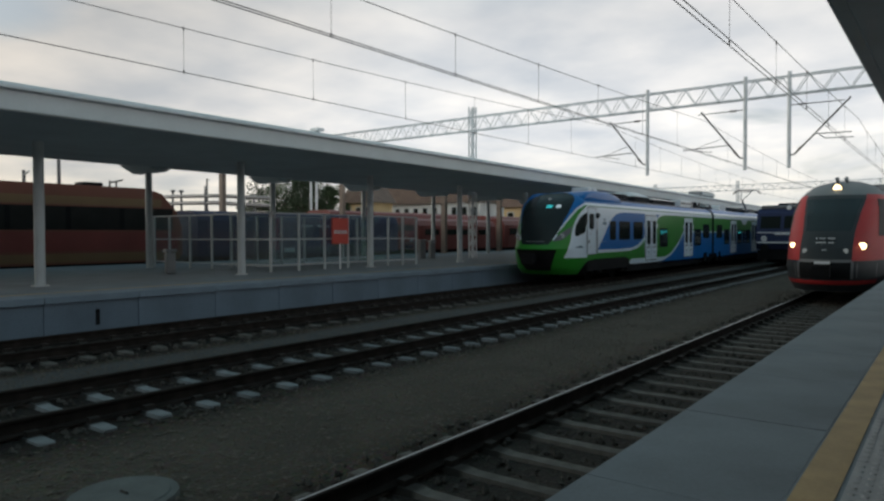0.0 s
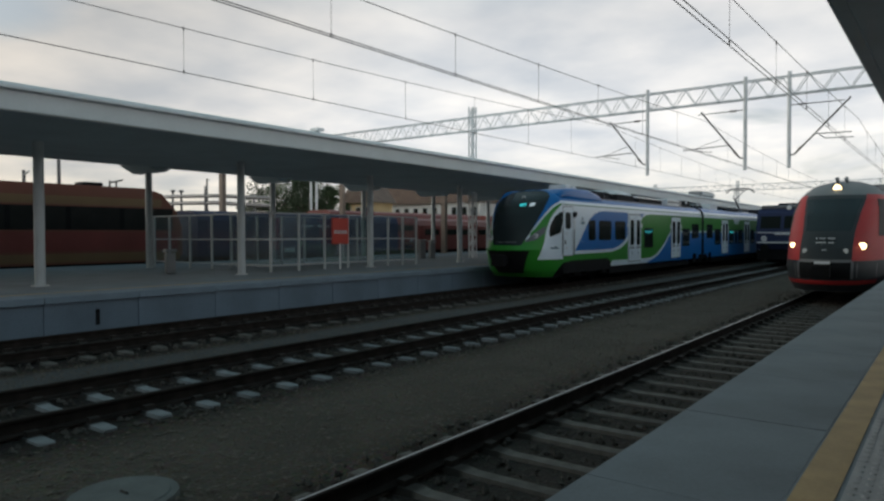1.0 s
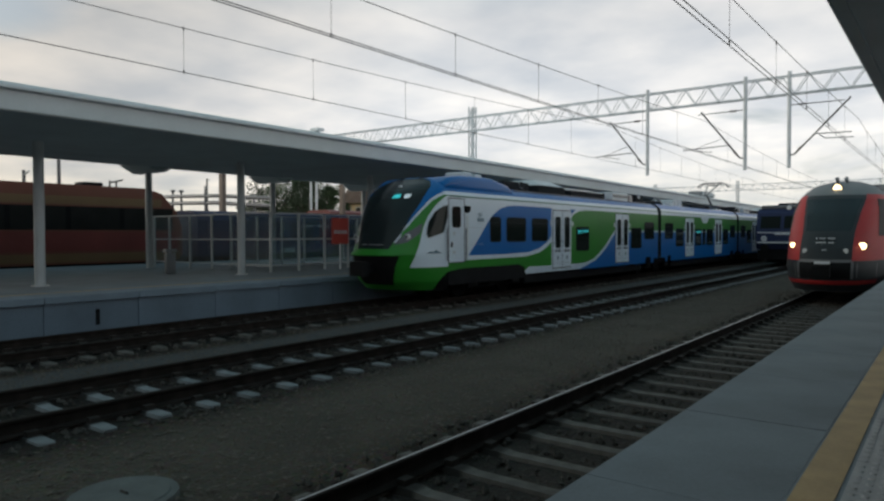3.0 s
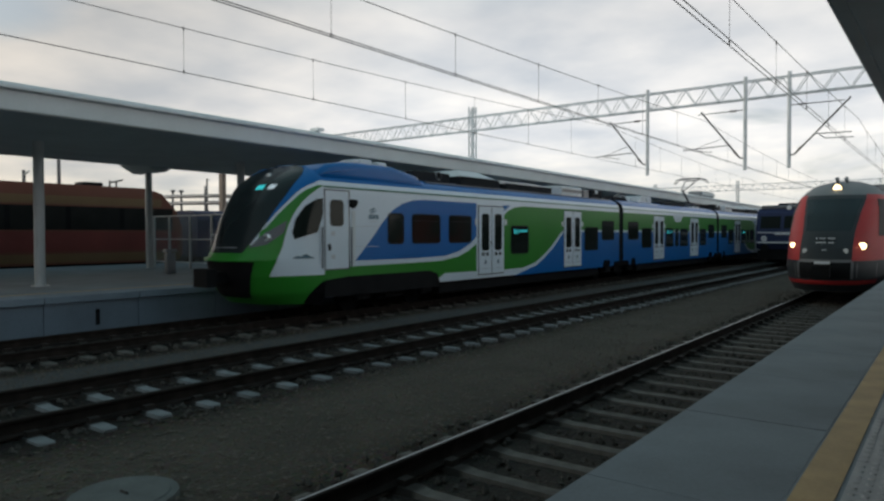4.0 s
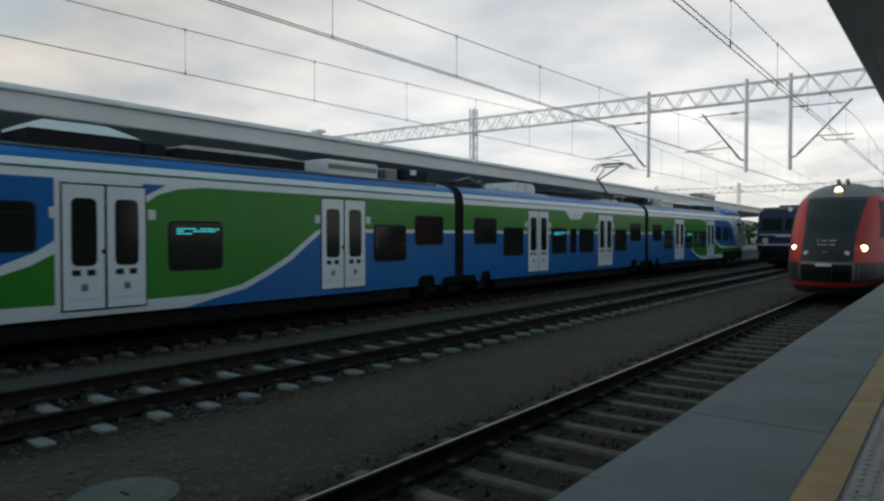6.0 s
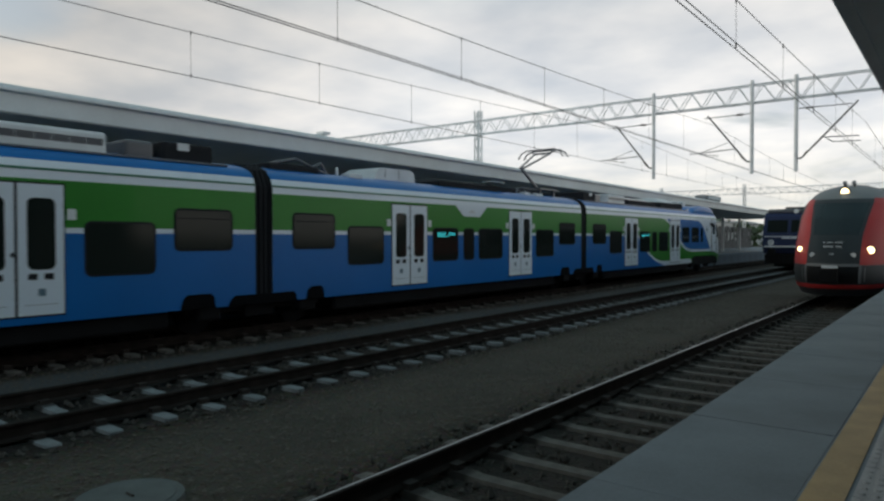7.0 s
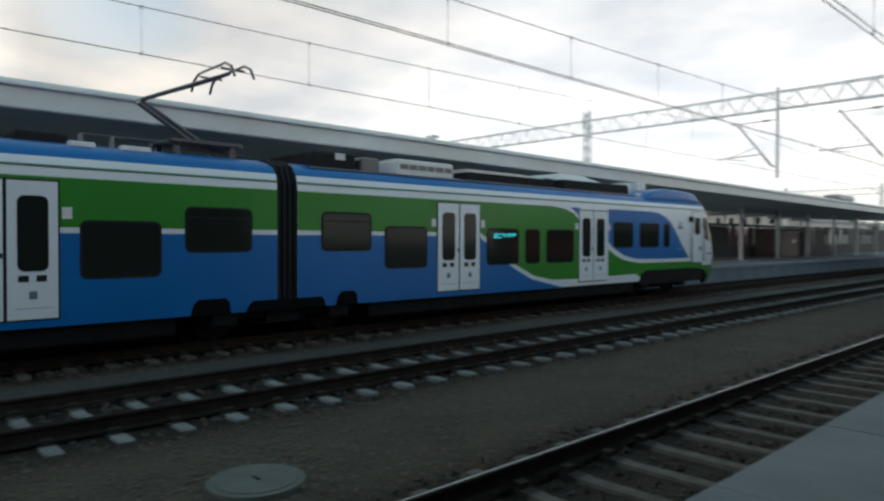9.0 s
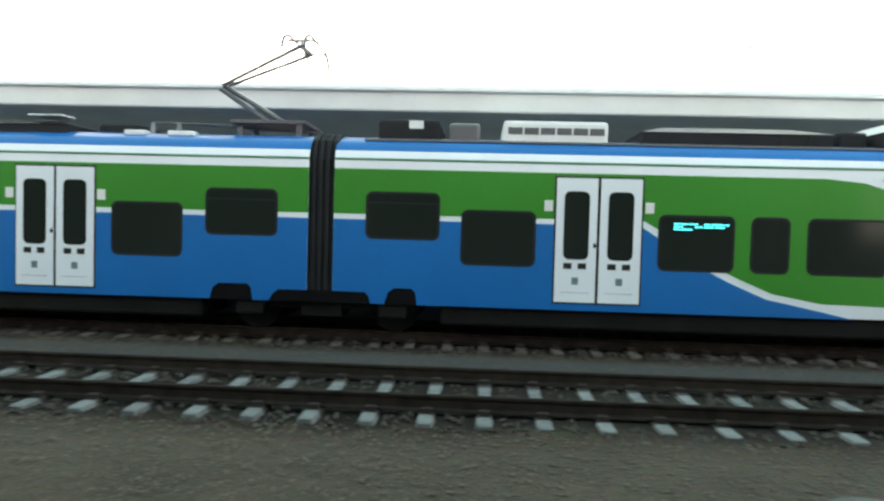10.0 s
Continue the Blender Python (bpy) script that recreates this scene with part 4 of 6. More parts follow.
def train_window(train, y0, y1, zz, side, label=""):
    z0, z1 = zz
    fr = part("window", side_prism(rounded(y0, y1, z0, z1, 0.12), 1.40, 1.432, side), M["rubber"], train)
    part("pane", side_prism(rounded(y0 + 0.04, y1 - 0.04, z0 + 0.04, z1 - 0.04, 0.09), 1.41, 1.438, side), M["glass"], fr)
    if zz == HIGH:
        part("vent_bar", side_prism([(y0 + 0.05, z1 - 0.2), (y1 - 0.05, z1 - 0.2), (y1 - 0.05, z1 - 0.18), (y0 + 0.05, z1 - 0.18)], 1.41, 1.442, side), M["rubber"], fr)


def train_door(train, y0, y1, side):
    mid = (y0 + y1) / 2
    d = part("door", side_prism([(y0 - 0.03, 0.67), (y1 + 0.03, 0.67), (y1 + 0.03, 2.81), (y0 - 0.03, 2.81)], 1.38, 1.428, side), M["rubber"], train)
    for a, b in ((y0, mid - 0.025), (mid + 0.025, y1)):
        part("door_leaf", side_prism([(a, 0.70), (b, 0.70), (b, 2.78), (a, 2.78)], 1.40, 1.446, side), M["white"], d, "pale grey sliding door leaf")
        part("door_window", side_prism(rounded(a + 0.13, b - 0.13, 1.42, 2.56, 0.1), 1.41, 1.452, side), M["glass"], d)
        for s in (0.12, 0.36):
            part("sticker", side_prism([(a + s + 0.02, 1.26), (a + s + 0.16, 1.26), (a + s + 0.16, 1.36), (a + s + 0.02, 1.36)], 1.44, 1.449, side), M["rubber"], d)
        m = (a + b) / 2
        part("pictogram", side_prism([(m - 0.055, 1.0), (m + 0.055, 1.0), (m + 0.055, 1.12), (m - 0.055, 1.12)], 1.44, 1.449, side), M["logo"], d)
        part("panel_seam", side_prism([(a + 0.1, 0.86), (b - 0.1, 0.86), (b - 0.1, 0.868), (a + 0.1, 0.868)], 1.44, 1.448, side), M["grey"], d)
    part("push_button", side_prism(rounded(mid - 0.08, mid - 0.03, 1.62, 1.7, 0.02), 1.44, 1.456, side), M["rubber"], d)
    for s in (y0 - 0.2, y1 + 0.06):
        part("door_lamp", side_prism([(s, 2.22), (s + 0.14, 2.22), (s + 0.14, 2.4), (s, 2.4)], 1.41, 1.44, side), M["lgrey"], train)


def passenger_display(train, y0, y1, side):
    bm = bmesh.new()
    rng = random.Random(3)
    for r, z in enumerate((2.06, 2.015, 1.97)):
        y = y0
        while y < y1 - 0.05:
            w = rng.uniform(0.06, 0.2)
            if rng.random() < 0.8:
                box(bm, side * 1.438, side * 1.441, y, min(y + w, y1), z - 0.011, z + 0.011)
            y += w + 0.02
    part("passenger_display", bm, M["cyan"], train, "lit cyan dot-matrix display behind the window")


def livery(train, outline, material, side, off=1.425):
    part("livery_panel", side_prism(outline, 1.40, off, side), material, train)


def end_car(train, sign):
    for side in (1, -1):
        def put(outline, material, off=1.425):
            livery(train, [(sign * v, z) for v, z in outline], material, side, off)
        put([(7.742, 2.09), (11.5, 2.09), (12.98, 2.09), (13.3, 1.90), (13.9, 1.49), (14.5, 1.19), (15.1, 0.94), (15.9, 0.80), (17.2, 0.78), (17.2, 2.48), (16.9, 2.68), (16.5, 2.80), (15.9, 2.86), (7.742, 2.86)], M["green"])
        put([(7.742, 0.562), (16.4, 0.562), (15.7, 0.71), (15.0, 0.85), (14.4, 1.10), (13.8, 1.40), (13.2, 1.82), (12.92, 2.0), (7.742, 2.0)], M["blue"])
        put([(16.75, 2.86), (17.2, 2.86), (17.2, 2.62)], M["blue"])
        put([(18.7, 1.86), (19.0, 1.66), (19.6, 1.43), (20.3, 1.31), (22.0, 1.28), (23.92, 1.29), (23.38, 1.78), (22.86, 2.3), (22.55, 2.55), (22.15, 2.74), (21.7, 2.84), (21.2, 2.87), (18.7, 2.87)], M["blue"])
        put([(18.7, 0.80), (20.3, 0.82), (20.8, 0.60), (24.92, 0.60), (24.92, 1.15), (22.0, 1.16), (20.5, 1.17), (19.6, 1.28), (19.1, 1.44), (18.7, 1.64)], M["green"])
        put([(20.5, 0.45), (24.93, 0.45), (24.93, 0.86), (24.2, 0.92), (21.0, 0.92), (20.65, 0.82)], M["dark"], 1.429)
        part("livery_stripe", side_prism([(sign * 7.742, 3.005), (sign * 24.9, 3.02), (sign * 24.9, 3.055), (sign * 7.742, 3.04)], 1.40, 1.426, side), M["dkgreen"], train)
        for a, b in ((11.51, 12.92), (17.17, 18.58)):
            train_door(train, min(sign * a, sign * b), max(sign * a, sign * b), side)
        middle = ((13.2, 14.45, LOW), (14.71, 15.34, LOW), (15.62, 16.9, LOW)) if sign > 0 else ((15.55, 16.72, LOW),)
        for a, b, zz in ((8.29, 9.56, HIGH), (9.92, 11.18, LOW), *middle, (18.97, 20.13, HIGH), (20.52, 21.78, HIGH)):
            train_window(train, min(sign * a, sign * b), max(sign * a, sign * b), zz, side)
        train_window(train, *((-22.75, -22.1) if sign < 0 else (22.08, 22.5)), HIGH, side)
        a = 13.9 if sign > 0 else -16.1
        passenger_display(train, min(a - 0.45, a + 0.45), max(a - 0.45, a + 0.45), side)
        # cab door with its grab rails
        part("door_seam", side_prism([(sign * 24.11, 1.09), (sign * 24.93, 1.09), (sign * 24.93, 2.98), (sign * 24.11, 2.98)], 1.40, 1.4265, side), M["dgrey"], train)
        cd = part("cab_door", side_prism([(sign * 24.15, 1.12), (sign * 24.90, 1.12), (sign * 24.90, 2.95), (sign * 24.15, 2.95)], 1.40, 1.43, side), M["white"], train)
        part("door_handle", side_prism([(sign * 24.74, 1.55), (sign * 24.82, 1.55), (sign * 24.82, 1.7), (sign * 24.74, 1.7)], 1.43, 1.445, side), M["dark"], cd)
        for z in (1.12, 1.62):
            part("panel_line", side_prism([(sign * 23.1, z + 0.5), (sign * 24.0, z + 0.5), (sign * 24.0, z + 0.512), (sign * 23.1, z + 0.512)], 1.41, 1.4262, side), M["lettering"], train)
        for k, (v, z) in enumerate(((23.28, 2.50), (23.32, 2.56))):
            part("logo_swoosh", side_prism([(sign * (v + 0.14), z - 0.05), (sign * (v - 0.02), z - 0.03), (sign * (v - 0.16), z + 0.03), (sign * (v + 0.02), z + 0.01)], 1.41, 1.4275, side), M["logo"], train)
        part("cab_door_window", side_prism(rounded(*sorted((sign * 24.32, sign * 24.76)), 2.12, 2.74, 0.1), 1.41, 1.436, side), M["glass"], cd)
        for g in (24.08, 25.02):
            part("grab_rail", tubes([((side * 1.46, sign * g, 1.15), (side * 1.46, sign * g, 2.1))], 0.02), M["grey"], cd)
        part("mirror", extrude_outline([(sign * (24.02 + v), z) for v, z in ((-0.13, 2.70), (-0.10, 2.76), (0.08, 2.77), (0.12, 2.72), (0.08, 2.60), (0.0, 2.56), (-0.06, 2.60))], "x", side * 1.42, side * 1.5), M["dark"], train, "small dark teardrop camera housing")
        part("handrail_recess", side_prism(rounded(*sorted((sign * 23.92, sign * 24.04)), 1.2, 2.5, 0.05), 1.41, 1.4285, side), M["lgrey"], train)
        for k in range(3):
            v = 23.44 - 0.125 * k
            part("logo_bar", side_prism([(sign * v, 2.31), (sign * (v - 0.095), 2.31), (sign * (v - 0.095), 2.42), (sign * v, 2.42)], 1.41, 1.4275, side), M["logo"], train)
        part("small_print", side_prism([(sign * 23.4, 2.24), (sign * 23.12, 2.24), (sign * 23.12, 2.255), (sign * 23.4, 2.255)], 1.41, 1.4275, side), M["lettering"], train)
        for z in (1.35, 1.9):
            part("sticker", side_prism([(sign * 24.6, z), (sign * 24.72, z), (sign * 24.72, z + 0.1), (sign * 24.6, z + 0.1)], 1.42, 1.434, side), M["lettering"], cd)
    part("car_body", mirrored(car_shell(7.74, NOSE0 + 0.02), sign), (M["white"], M["blue"], M["rubber"]), train, "white car body with a blue roof", True)
    # front end: shell, then its coloured fields, screens and lamps
    bm = nose_patch(lambda z: 0, lambda z: 180, 0.35, 3.62, 0.0, 44, 48)
    for f in bm.faces:
        if f.calc_center_median().z > 3.18:
            f.material_index = 1
    part("nose_shell", mirrored(bm, sign), (M["white"], M["blue"]), train, "rounded white nose", True)

    def both(name, lo, hi, z0, z1, off, m, label, nz=16, nphi=8):
        part(name, mirrored(nose_patch(lo, hi, z0, z1, off, nz, nphi), sign), M[m], train, label, True)
        part(name, mirrored(nose_patch(lambda z: 180 - hi(z), lambda z: 180 - lo(z), z0, z1, off, nz, nphi), sign), M[m], train, label, True)

    part("bumper_skirt", mirrored(nose_patch(lambda z: 0, lambda z: 180, 0.35, 1.0, 0.012, 14, 48), sign), M["green"], train, "green bumper skirt", True)
    part("bumper_top", mirrored(nose_patch(green_out, lambda z: 180 - green_out(z), 1.0, 1.70, 0.012, 18, 48), sign), M["green"], train, "green upper bumper", True)
    part("bumper_opening", mirrored(nose_patch(lambda z: 57 + 20 * (1.34 - z), lambda z: 123 - 20 * (1.34 - z), 0.50, 1.34, 0.026, 10, 24), sign), M["dark"], train, "dark coupler opening", True)
    part("bumper_lip", mirrored(nose_patch(lambda z: 56, lambda z: 124, 1.33, 1.42, 0.07, 3, 24), sign), M["green"], train, "green bumper lip", True)
    both("bogie_opening", lambda z: 0, steps(((0.35, 22), (0.6, 13), (0.86, 1))), 0.33, 0.85, 0.018, "arch", "dark bogie opening")
    for k in (0, 1):
        q = (lambda a: a) if k == 0 else (lambda a: 180 - a)
        part("mountain_emblem", mirrored(nose_shape([(q(a), z) for a, z in ((26, 1.39), (22, 1.45), (19, 1.43), (15, 1.49), (11, 1.43), (7, 1.38))], 0.008), sign), M["logo"], train)
    part("wiper", mirrored(nose_patch(lambda z: 88 - 14 * (z - 1.6), lambda z: 89.2 - 14 * (z - 1.6), 1.6, 2.35, 0.03, 5, 1), sign), M["dark"], train)
    part("lettering_row", mirrored(nose_patch(lambda z: 80, lambda z: 100, 1.625, 1.65, 0.024, 1, 12), sign), M["grey"], train, "row of small grey lettering")
    bm = extrude_outline([(20.9, 3.22), (21.4, 3.52), (22.4, 3.70), (23.6, 3.70), (24.2, 3.67), (24.65, 3.60), (24.95, 3.44), (25.05, 3.22)], "x", -1.31, 1.31)
    bmesh.ops.bevel(bm, geom=[e for e in bm.edges if abs(e.verts[0].co.x - e.verts[1].co.x) < 0.01], offset=0.14, segments=3, profile=0.5, affect="EDGES")
    part("roof_fairing", mirrored(bm, sign), M["blue"], train, "blue roof fairing behind the cab", True)
    both("green_swoosh", green_out, lambda z: min(green_in(z), ws_edge(z) + 1), 1.5, 3.06, 0.012, "green", "green swoosh beside the windscreen")
    both("blue_swoosh", stripe_edge, lambda z: ws_edge(z) + 1, 2.2, 3.42, 0.012, "blue", "blue stripe beside the windscreen")
    part("windscreen", mirrored(nose_patch(ws_edge, lambda z: 180 - ws_edge(z), 1.52, 3.60, 0.018, 30, 36), sign), M["screen"], train, "dark raked windscreen", True)
    for k in (0, 1):
        q = (lambda a: a) if k == 0 else (lambda a: 180 - a)
        hl = part("headlight", mirrored(nose_shape([(q(a), z) for a, z in ((67.5, 1.63), (61, 1.82), (54.5, 1.97), (37, 2.24), (37.5, 1.96), (51, 1.70))], 0.026), sign), M["dgrey"], train, "swept dark grey headlight unit", True)
        c = Vector(nose_point(q(52.5), 1.86, 0.03))
        part("lens", mirrored(tube(bmesh.new(), c - Vector((0, 0.05, 0)), c + Vector((0, 0.03, 0)), 0.085, n=16), sign), M["lampoff"], hl)
        part("lamp_core", mirrored(tube(bmesh.new(), c + Vector((0, 0.025, 0)), c + Vector((0, 0.036, 0)), 0.034, n=12), sign), M["dgrey"], hl)
        part("cab_side_window", mirrored(nose_shape([(q(a), z) for a, z in ((30, 1.96), (29.5, 2.28), (23, 2.56), (11, 2.73), (2.5, 2.76), (2, 2.41), (6.5, 1.98), (27, 1.82))], 0.018), sign), M["glass"], train, "tinted teardrop cab window", True)
    for a0, a1, m in ((89, 82, "cyan"), (76, 67, "palelamp")):
        a0, a1 = (a0, a1) if sign > 0 else (180 - a0, 180 - a1)
        for k in range(4):
            b0, b1 = a0 + (a1 - a0) * k / 4, a0 + (a1 - a0) * (k + 0.78) / 4
            part("destination_display", mirrored(nose_patch(lambda z: b0, lambda z: b1, 2.96, 3.08, 0.026, 2, 3), sign), M[m], train, "lit destination display")
    c = nose_point(90, 3.32, 0.02)
    part("top_lamp", mirrored(tube(bmesh.new(), (0, c[1] - 0.05, 3.32), (0, c[1] + 0.02, 3.32), 0.06, n=12), sign), M["lampoff"], train)
    part("coupler", mirrored(boxes((-0.12, 0.12, 26.2, 27.1, 0.85, 1.1), (-0.25, 0.25, 27.0, 27.25, 0.78, 1.18)), sign), M["dark"], train)


WHEELS = []


def bogie(train, y):
    b = part("bogie", boxes((-1.2, 1.2, y - 1.7, y + 1.7, 0.42, 0.72), (-1.25, 1.25, y - 0.35, y + 0.35, 0.3, 0.6)), M["dark"], train, "black bogie")
    for dy in (-1.25, 1.25):
        bm = bmesh.new()
        for s in (-0.755, 0.755):
            tube(bm, (s - 0.06, 0, 0), (s + 0.06, 0, 0), 0.42, n=24)
            for k in range(6):
                a = k * math.pi / 3
                tube(bm, (s - 0.07, 0.25 * math.cos(a), 0.25 * math.sin(a)), (s + 0.07, 0.25 * math.cos(a), 0.25 * math.sin(a)), 0.03, n=6)
        tube(bm, (-0.75, 0, 0), (0.75, 0, 0), 0.08, n=10)
        ws = part("wheelset", bm, M["dark"], b)
        ws.location = (0, y + dy, 0.42)
        WHEELS.append((ws, y + dy))
        for s in (-1, 1):
            part("axle_box", soft_box(*sorted((s * 1.15, s * 1.36)), y + dy - 0.25, y + dy + 0.25, 0.3, 0.62, 0.05), M["dark"], b)


def pantograph(train, y):
    p = part("pantograph", boxes((-0.6, 0.6, y - 0.7, y + 0.7, 3.72, 3.78), (-0.5, -0.4, y - 0.6, y - 0.5, 3.46, 3.75), (0.4, 0.5, y - 0.6, y - 0.5, 3.46, 3.75), (-0.5, -0.4, y + 0.5, y + 0.6, 3.46, 3.75), (0.4, 0.5, y + 0.5, y + 0.6, 3.46, 3.75)), M["dgrey"], train, "raised single-arm pantograph")
    part("lower_arm", tubes([((0, y + 0.2, 3.78), (0, y - 1.05, 4.5)), ((0.12, y - 0.1, 3.78), (0.06, y - 1.1, 4.44))], 0.05), M["dgrey"], p)
    part("upper_arm", tubes([((-0.08, y - 1.05, 4.5), (-0.35, y + 0.55, 5.2)), ((0.08, y - 1.05, 4.5), (0.35, y + 0.55, 5.2)), ((-0.35, y + 0.55, 5.2), (0.35, y + 0.55, 5.2))], 0.037), M["dgrey"], p)
    bm = bmesh.new()
    for dy in (0.35, 0.75):
        pts = [(-0.98, 5.02), (-0.85, 5.22), (-0.6, 5.33), (0.6, 5.33), (0.85, 5.22), (0.98, 5.02)]
        for a, b in zip(pts, pts[1:]):
            tube(bm, (a[0], y + dy, a[1]), (b[0], y + dy, b[1]), 0.028)
    for x in (-0.5, 0.5):
        tube(bm, (x, y + 0.3, 5.25), (x, y + 0.8, 5.25), 0.022)
        tube(bm, (x * 0.7, y + 0.55, 5.2), (x, y + 0.55, 5.26), 0.022)
    part("contact_strip_head", bm, M["dgrey"], p)


def build_green_train():
    train = thing("passenger_train", "three-car electric train in white, blue and green livery", "train")
    end_car(train, 1)
    end_car(train, -1)
    part("car_body", car_shell(-7.3, 7.3), (M["white"], M["blue"], M["rubber"]), train, "white middle car body with a blue roof", True)
    for side in (1, -1):
        livery(train, [(-7.298, 2.09), (7.298, 2.09), (7.298, 2.86), (-7.298, 2.86)], M["green"], side)
        livery(train, [(-7.298, 0.562), (7.298, 0.562), (7.298, 2.0), (-7.298, 2.0)], M["blue"], side)
        part("livery_stripe", side_prism([(-7.298, 3.005), (7.298, 3.005), (7.298, 3.04), (-7.298, 3.04)], 1.40, 1.426, side), M["dkgreen"], train)
        part("crest_panel", side_prism([(-0.82, 2.88), (-0.38, 2.55), (0.45, 2.55), (0.86, 2.88)], 1.41, 1.432, side), M["white"], train)
        part("crest", side_prism([(-0.2, 2.66), (0.22, 2.66), (0.05, 2.76)], 1.42, 1.435, side), M["lettering"], train)
        for a in (-3.52, 2.12):
            train_door(train, a, a + 1.4, side)
        for a, b, zz in ((-6.77, -5.5, HIGH), (-5.1, -3.83, LOW), (-1.85, -0.66, LOW), (-0.4, 0.15, LOW), (0.38, 1.72, LOW), (3.83, 5.1, LOW), (5.5, 6.77, HIGH)):
            train_window(train, a, b, zz, side)
        passenger_display(train, -1.65, -0.8, side)
    for s in (-1, 1):
        bellows = None
        for k in range(8):
            y = s * SEAM - 0.24 + 0.06 * k
            w = 1.36 if k % 2 else 1.31
            o = [(-w, 0.65), (-w, 3.0), (-w + 0.15, 3.35), (-w + 0.5, 3.5), (w - 0.5, 3.5), (w - 0.15, 3.35), (w, 3.0), (w, 0.65)]
            e = extrude_outline(o, "y", y, y + 0.06)
            if bellows:
                part("fold", e, M["rubber"], bellows)
            else:
                bellows = part("gangway_bellows", e, M["rubber"], train, "black rubber gangway bellows")
        bogie(train, s * SEAM)
        bogie(train, s * 22.3)
        for side in (1, -1):
            for d, w, h in ((-1.55, 0.38, 0.84), (0.0, 0.88, 0.76), (1.4, 0.28, 0.84)):
                arch = [(s * SEAM + d - w, 0.56), (s * SEAM + d + w, 0.56), (s * SEAM + d + w - 0.03, h - 0.07), (s * SEAM + d + w - 0.10, h), (s * SEAM + d - w + 0.16, h), (s * SEAM + d - w + 0.06, h - 0.08)]
                part("wheel_arch", side_prism(arch, 1.405, 1.429, side), M["arch"], train)
    for a, b in ((-20.4, -9.6), (-5.4, 5.4), (9.6, 20.4)):
        part("underframe_box", soft_box(-1.3, 1.3, a, b, 0.22, 0.58, 0.05), M["dark"], train)
    # roof equipment
    def roof_unit(y0, y1, z1, w, m, name="roof_unit", r=0.06, z0=3.34):
        return part(name, soft_box(-w, w, y0, y1, z0, z1, r), M[m], train)
    def sloped(y0, y1, w, z1, z2, slope, m, cover):
        """A low roof box whose upper edges lean inwards under a pale cover."""
        box_out = [(-w, 3.36), (-w, z1), (w, z1), (w, 3.36)]
        body = part("roof_unit", extrude_outline(box_out, "y", y0, y1), M[m], train)
        bm = bmesh.new()
        ring = [[bm.verts.new(p) for p in ((sx * (w - d), y0 + d * 0.9, z), (sx * (w - d), y1 - d * 0.9, z))] for sx, d, z in ((-1, -0.02, z1 + 0.003), (-1, slope, z2), (1, slope, z2), (1, -0.02, z1 + 0.003))]
        for p, q in zip(ring, ring[1:] + ring[:1]):
            bm.faces.new((p[0], p[1], q[1], q[0]))
        bm.faces.new([r[0] for r in ring[::-1]]); bm.faces.new([r[1] for r in ring])
        bmesh.ops.recalc_face_normals(bm, faces=bm.faces[:])
        part("cover", bm, M[cover], body, "pale sloping cover")
    for s in (1, -1):
        def u(a, b, *rest, **kw):
            return roof_unit(min(s * a, s * b), max(s * a, s * b), *rest, **kw)
        u(8.4, 9.5, 3.78, 0.95, "rubber"); u(9.65, 10.2, 3.74, 0.9, "dgrey")
        ac = u(10.6, 12.4, 3.78, 1.05, "lgrey", name="air_conditioner")
        for k in range(6):
            a = s * (10.68 + 0.28 * k)
            part("grille", boxes((1.04, 1.056, min(a, a + s * 0.27), max(a, a + s * 0.25), 3.54, 3.66)), M["dgrey"], ac)
        sloped(*sorted((s * 13.0, s * 16.2)), 0.95, 3.64, 3.80, 0.55, "rubber", "dgrey")
        sloped(*sorted((s * 17.0, s * 18.9)), 1.0, 3.70, 3.94, 0.45, "rubber", "lgrey")
        u(16.35, 16.85, 3.72, 0.8, "rubber"); u(19.2, 20.9, 3.76, 0.8, "rubber")
        if s < 0:
            part("fan_ring", tube(bmesh.new(), (0.78, s * 19.8, 3.66), (0.82, s * 19.8, 3.66), 0.13, n=18), M["grey"], train)
            part("fan_core", tube(bmesh.new(), (0.82, s * 19.8, 3.66), (0.83, s * 19.8, 3.66), 0.10, n=18), M["dark"], train)
        part("hatch", boxes((0.955, 0.97, *sorted((s * 8.95, s * 9.2)), 3.62, 3.76)), M["lgrey"], train)
        part("roof_rail", soft_box(0.93, 1.02, *sorted((s * 21.0, s * 21.6)), 3.38, 3.5, 0.01, 1), M["lgrey"], train)
        u(22.2, 22.7, 3.95, 0.4, "lgrey"); u(21.5, 21.9, 3.93, 0.3, "lgrey")
        for k in range(6):
            a = s * (13.4 + 0.48 * k)
            part("cover_rib", boxes((0.94, 0.962, a - 0.02, a + 0.02, 3.5, 3.63)), M["rubber"], train)
        part("roof_pipe", tubes([((1.1, s * 8.2, 3.39), (1.1, s * 20.8, 3.39))], 0.03), M["dgrey"], train)
    ac = part("air_conditioner", extrude_outline([(-3.4, 3.42), (-3.15, 3.76), (-3.0, 3.82), (-1.85, 3.82), (-1.68, 3.74), (-1.64, 3.42)], "x", -0.62, 0.62), M["lgrey"], train, "pale air conditioner with sloping ends")
    for k in range(2):
        part("panel_line", boxes((0.62, 0.626, -2.9 + 0.55 * k, -2.88 + 0.55 * k, 3.54, 3.78)), M["grey"], ac)
    sloped(-0.9, 2.7, 0.9, 3.58, 3.72, 0.5, "rubber", "rubber")
    part("roof_plate", soft_box(0.5, 0.92, 1.95, 2.6, 3.735, 3.765, 0.01, 1), M["lgrey"], train, "thin pale roof plate")
